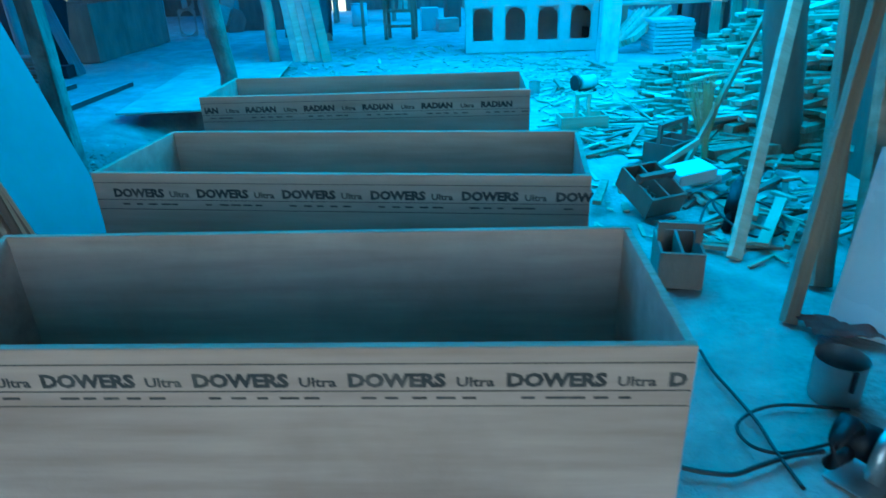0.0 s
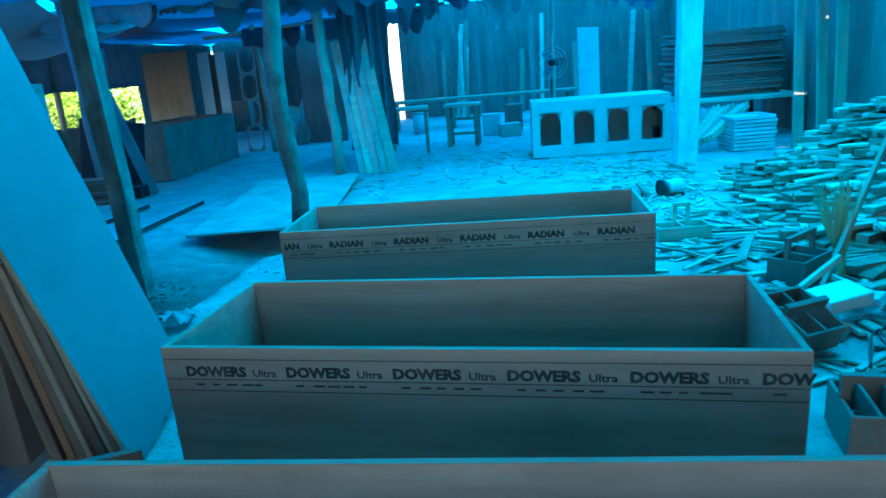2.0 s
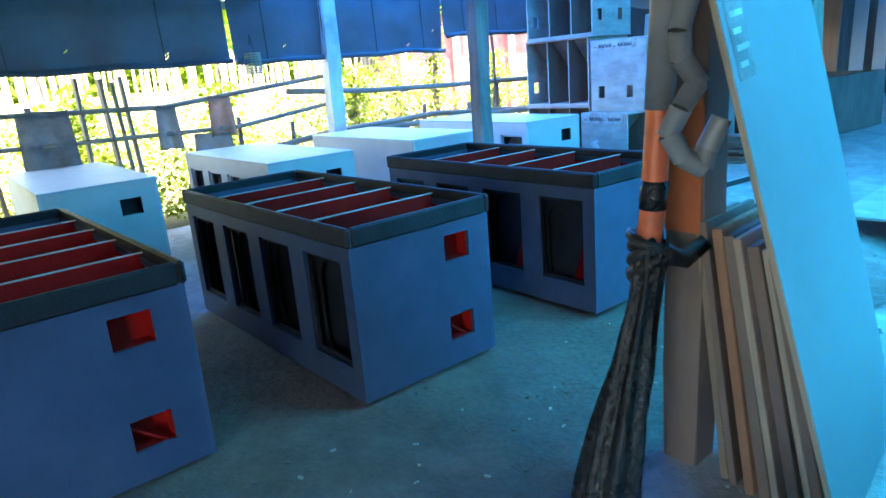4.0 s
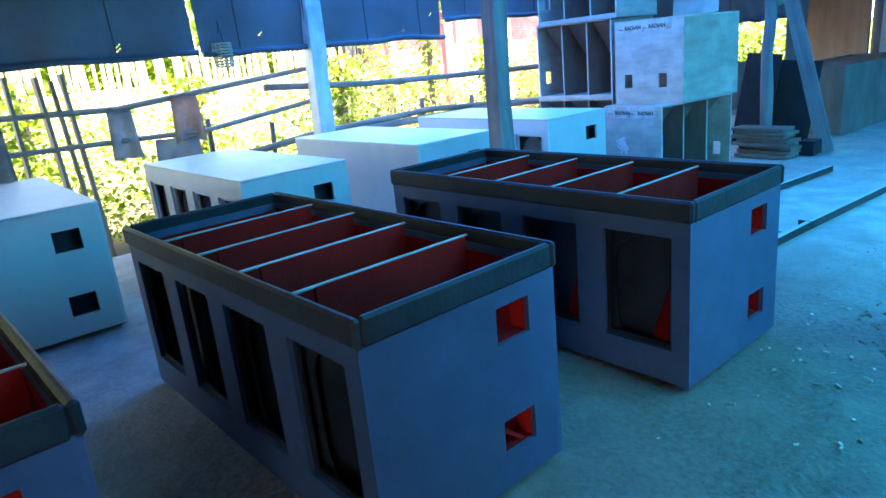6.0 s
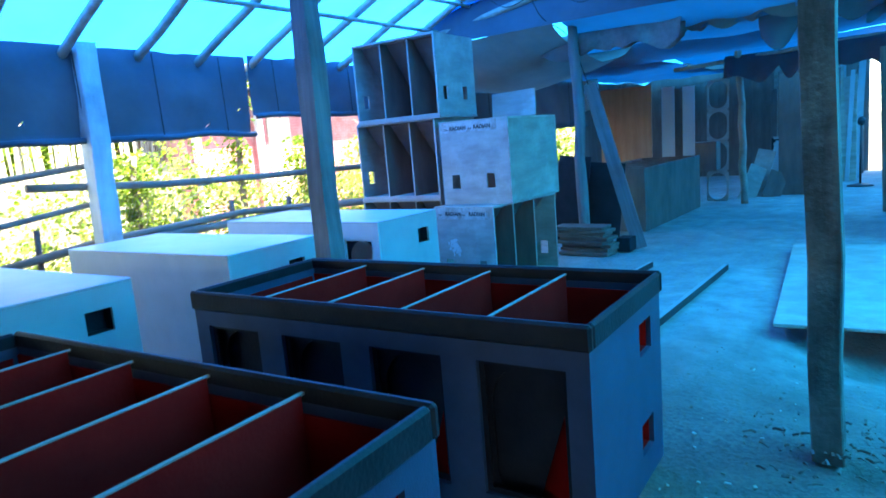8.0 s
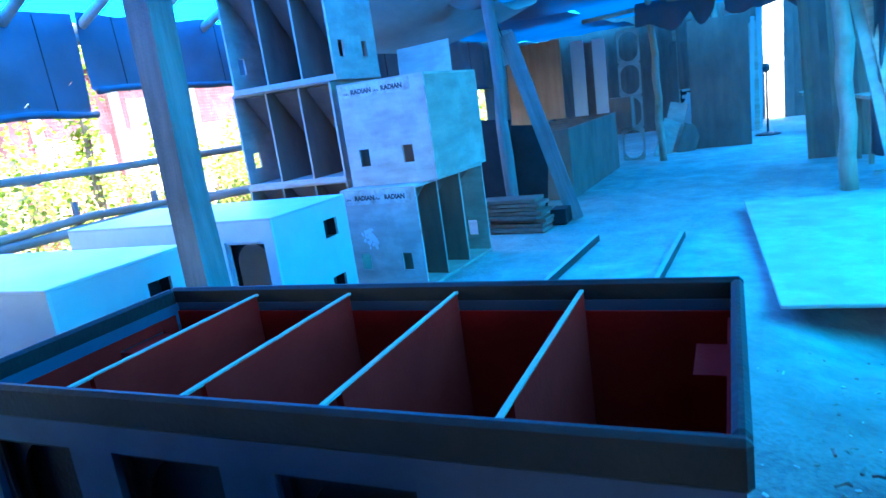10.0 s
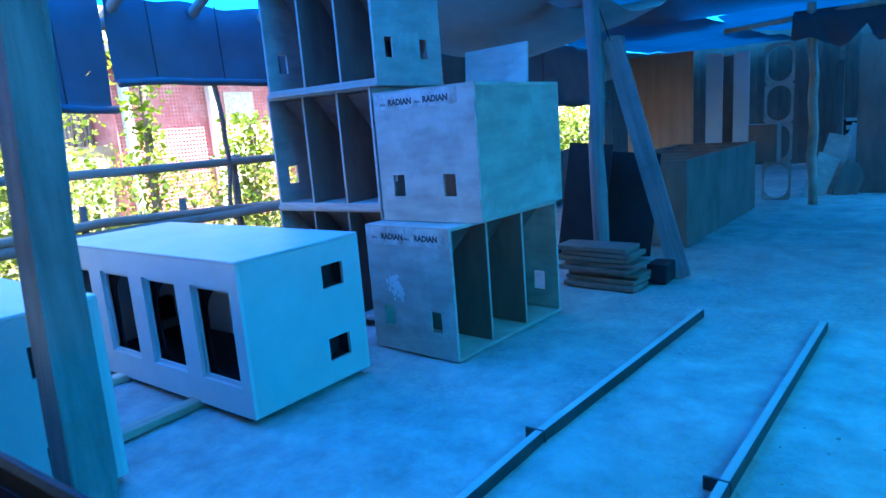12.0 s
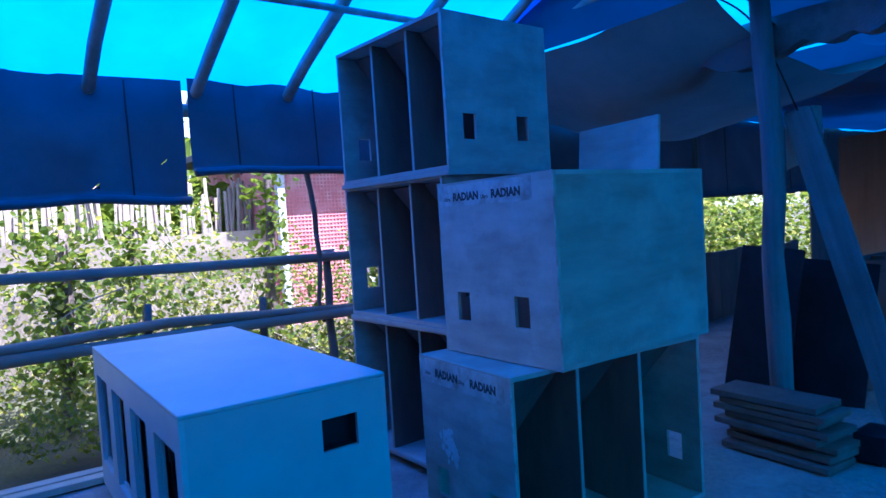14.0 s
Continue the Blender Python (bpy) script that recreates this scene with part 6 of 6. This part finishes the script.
foliage("leafy_shrub", 9000, thicket, 0.05, 0.12, LEAF, "sunlit leafy shrubs beside the rear store")
foliage("leafy_shrub", 4000, thicket, 0.04, 0.10, LEAF_DRY, "yellow-green shrubs beside the rear store")
pole("eave_post", crooked((-7.2, 12.66, 0.0), (-7.2, 12.7, 2.6), 5, 0.012), 0.06, 0.055, WOOD, "grey timber post in the low rear opening", "post")
netting = bm_new()
for k in range(150):
    y = 3.9 + 0.036 * k
    for lean in (-0.5, 0.5):
        y1 = y + lean
        if 3.9 < y1 < 9.3:
            add_tube(netting, [(EAVE_X - 0.15 + 0.01 * math.sin(k), y, 0.12), (EAVE_X - 0.15, (y + y1) / 2, 0.65), (EAVE_X - 0.15, y1, 1.18)], 0.0011, 3, cap=False)
solo("wire_netting", netting, RAIL, "fine dusty wire netting tied to the fence", "netting", kind="stuff")
solo("dark_curtain", grid_sheet(40, 24, lambda u, v: (-1.32 + 0.72 * u + 0.03 * wob(u * 5, v * 3), 10.62 + 0.05 * math.sin(u * 30 + 3 * wob(u * 2, v * 2)), 2.62 - (2.3 + 0.3 * wob(u * 4, 7.0)) * v)), TARP_DARK,
     "torn dark sheet hanging from a cross pole", "tarpaulin", smooth=True)
pole("cross_pole", crooked((-1.6, 10.62, 2.62), (3.3, 10.6, 2.66), 8, 0.02), 0.032, 0.03, BAMBOO, "crooked cross pole carrying sheets", "pole")
for k, (x0, w, h) in enumerate(((-0.45, 0.6, 0.75), (0.2, 0.5, 0.5), (0.75, 0.7, 0.9), (1.6, 0.8, 0.6), (2.5, 0.6, 0.8))):
    solo("hanging_rag", grid_sheet(22, 16, lambda u, v: (x0 + w * u + 0.03 * wob(u * 4, v * 3, k), 10.60 + 0.045 * math.sin(u * 19 + k + 2 * wob(u * 2, v * 2)), 2.64 - h * (0.75 + 0.5 * wob(u * 3, k * 2.3)) * v)),
         (TARP_DARK, TARP_SAG, CLOTH)[k % 3], ("dark blue", "dull blue", "grey")[k % 3] + " torn sheet hanging from a cross pole", "tarpaulin rag", "rags under the rear roof", smooth=True)

# Added backing: blocks the bright sky between the palings.
foliage("hedge", 9000, lambda: (random.uniform(-14.6, -13.3), random.uniform(-3, 12), random.uniform(0, 2.2 + 0.4 * wob(random.random(), 1))), 0.10, 0.22, LEAF, "added dense hedge, dark backing behind the paling fence", "hedge")

# ---- more clutter of the rear store ----
board_at("tall_board", (2.33, 11.75, 0), (2.42, 12.25, 1.82), 0.34, 0.02, LAMINATE, "single pale board standing behind a cabinet")
for x, y, w, d, h, mat, lab in ((0.55, 14.2, 0.34, 0.28, 0.42, LAMINATE, "pale carton on the rear floor"), (0.9, 13.7, 0.4, 0.3, 0.25, PLY_RAW, "low brown carton on the rear floor"), (1.05, 14.6, 0.3, 0.3, 0.55, BROWN_BOARD, "dark box on the rear floor")):
    solo("carton", soft_box(0, 0, 0, w, d, h, 0.006), mat, lab, "carton", m=pose(x, y, -0.012, 0, 0, 14 * x))
rack = thing("slatted_crate", "tall black slatted crate in the rear store", "crate", pose(-3.62, 16.1, -0.012, 0, 0, 8))
for k in range(8):
    part("slat", soft_box(0, -0.02, 0.03 + 0.125 * k, 0.46, 0.0, 0.09 + 0.125 * k, 0.003), BLACK_PAINT, rack)
for x in (0.0, 0.22, 0.43):
    part("upright", soft_box(x, 0.0, 0, x + 0.03, 0.03, 1.0, 0.003), BLACK_PAINT, rack)
part("back_board", soft_box(0, 0.3, 0, 0.46, 0.315, 1.0, 0.003), PLY_RAW, rack)
part("bottom_board", soft_box(0.0, 0.031, 0, 0.46, 0.299, 0.02, 0.003), PLY_RAW, rack)
grinder = thing("bench_grinder", "pale electric grinder lying by the scrap", "power tool", pose(2.62, 7.62, 0, 0, 0, 24))
bm = bm_new()
add_tube(bm, [(-0.09, 0, 0.09), (-0.08, 0, 0.09), (0.08, 0, 0.09), (0.09, 0, 0.09)], [0.06, 0.075, 0.075, 0.06], 20)
part("motor_housing", bm, LAMINATE, grinder, smooth=True)
bm = bm_new()
add_tube(bm, [(-0.16, 0, 0.09), (-0.13, 0, 0.09)], 0.085, 24)
part("grinding_wheel", bm, STEEL, grinder)
bm = bm_new()
add_tube(bm, [(-0.16, 0, 0.09), (0.13, 0, 0.09)], 0.012, 10)
part("shaft", bm, STEEL, grinder, smooth=True)
part("foot", soft_box(-0.09, -0.06, -0.012, 0.09, 0.06, 0.02, 0.004), STEEL, grinder)
cup = thing("tin_can", "small dusty open tin on the floor", "can", pose(2.05, 7.55, -0.012))
bm = bm_new()
add_tube(bm, [(0, 0, 0), (0, 0, 0.14)], [0.055, 0.06], 20, cap=False)
add_tube(bm, [(0, 0, 0.14), (0, 0, 0.01), (0, 0, 0.005)], [0.057, 0.052, 0.001], 20, cap=False)
part("can_body", bm, TIN, cup, smooth=True)
cable([(2.5, 7.6, .02), (2.2, 7.35, .012), (1.95, 7.5, .012), (2.1, 7.75, .012), (2.4, 7.85, .012), (2.3, 7.5, .014), (1.9, 7.2, .012)], 0.005, "pale cable coiled on the dusty floor", GREY_PIPE)
cable([(2.2, 6.3, .012), (2.5, 6.1, .012), (2.75, 6.25, .02), (2.6, 6.5, .012), (2.25, 6.45, .012), (2.4, 6.15, .014), (2.9, 6.0, .05)], 0.005, "dark cable coiled beside scrap wood")
for k in range(14):
    l = random.uniform(0.35, 0.9)
    solo("loose_stick", soft_box(-l / 2, -0.016, 0, l / 2, 0.016, 0.014, 0.002), (WOOD, WOOD_PALE, BROWN_BOARD)[k % 3], "loose offcut stick lying on the floor", "wood offcut", "loose sticks on the floor",
         m=pose(random.uniform(2.1, 2.8), random.uniform(5.3, 6.3), -0.004 + 0.012 * (k % 3), 0, random.uniform(-2, 2), random.gauss(-12, 25)))

# ---- bark and splinters fallen round the peeling post ----
bm = bm_new()
for k in range(90):
    a, d = random.uniform(0, 6.28), random.uniform(0.07, 0.5) ** 1.15
    c = Vector((-1.70 + d * math.cos(a), 5.26 + 0.8 * d * math.sin(a), 0))
    turn, long = random.uniform(0, 3.14), random.uniform(0.008, 0.028)
    v = Vector((math.cos(turn), math.sin(turn), 0)) * long
    add_tube(bm, [c - v, c + v * 0.3 + Vector((0, 0, 0.006)), c + v], random.uniform(0.003, 0.008), 5, 0.3)
solo("bark_splinters", bm, BARK, "dark bark splinters scattered round a post foot", "splinters", kind="stuff")
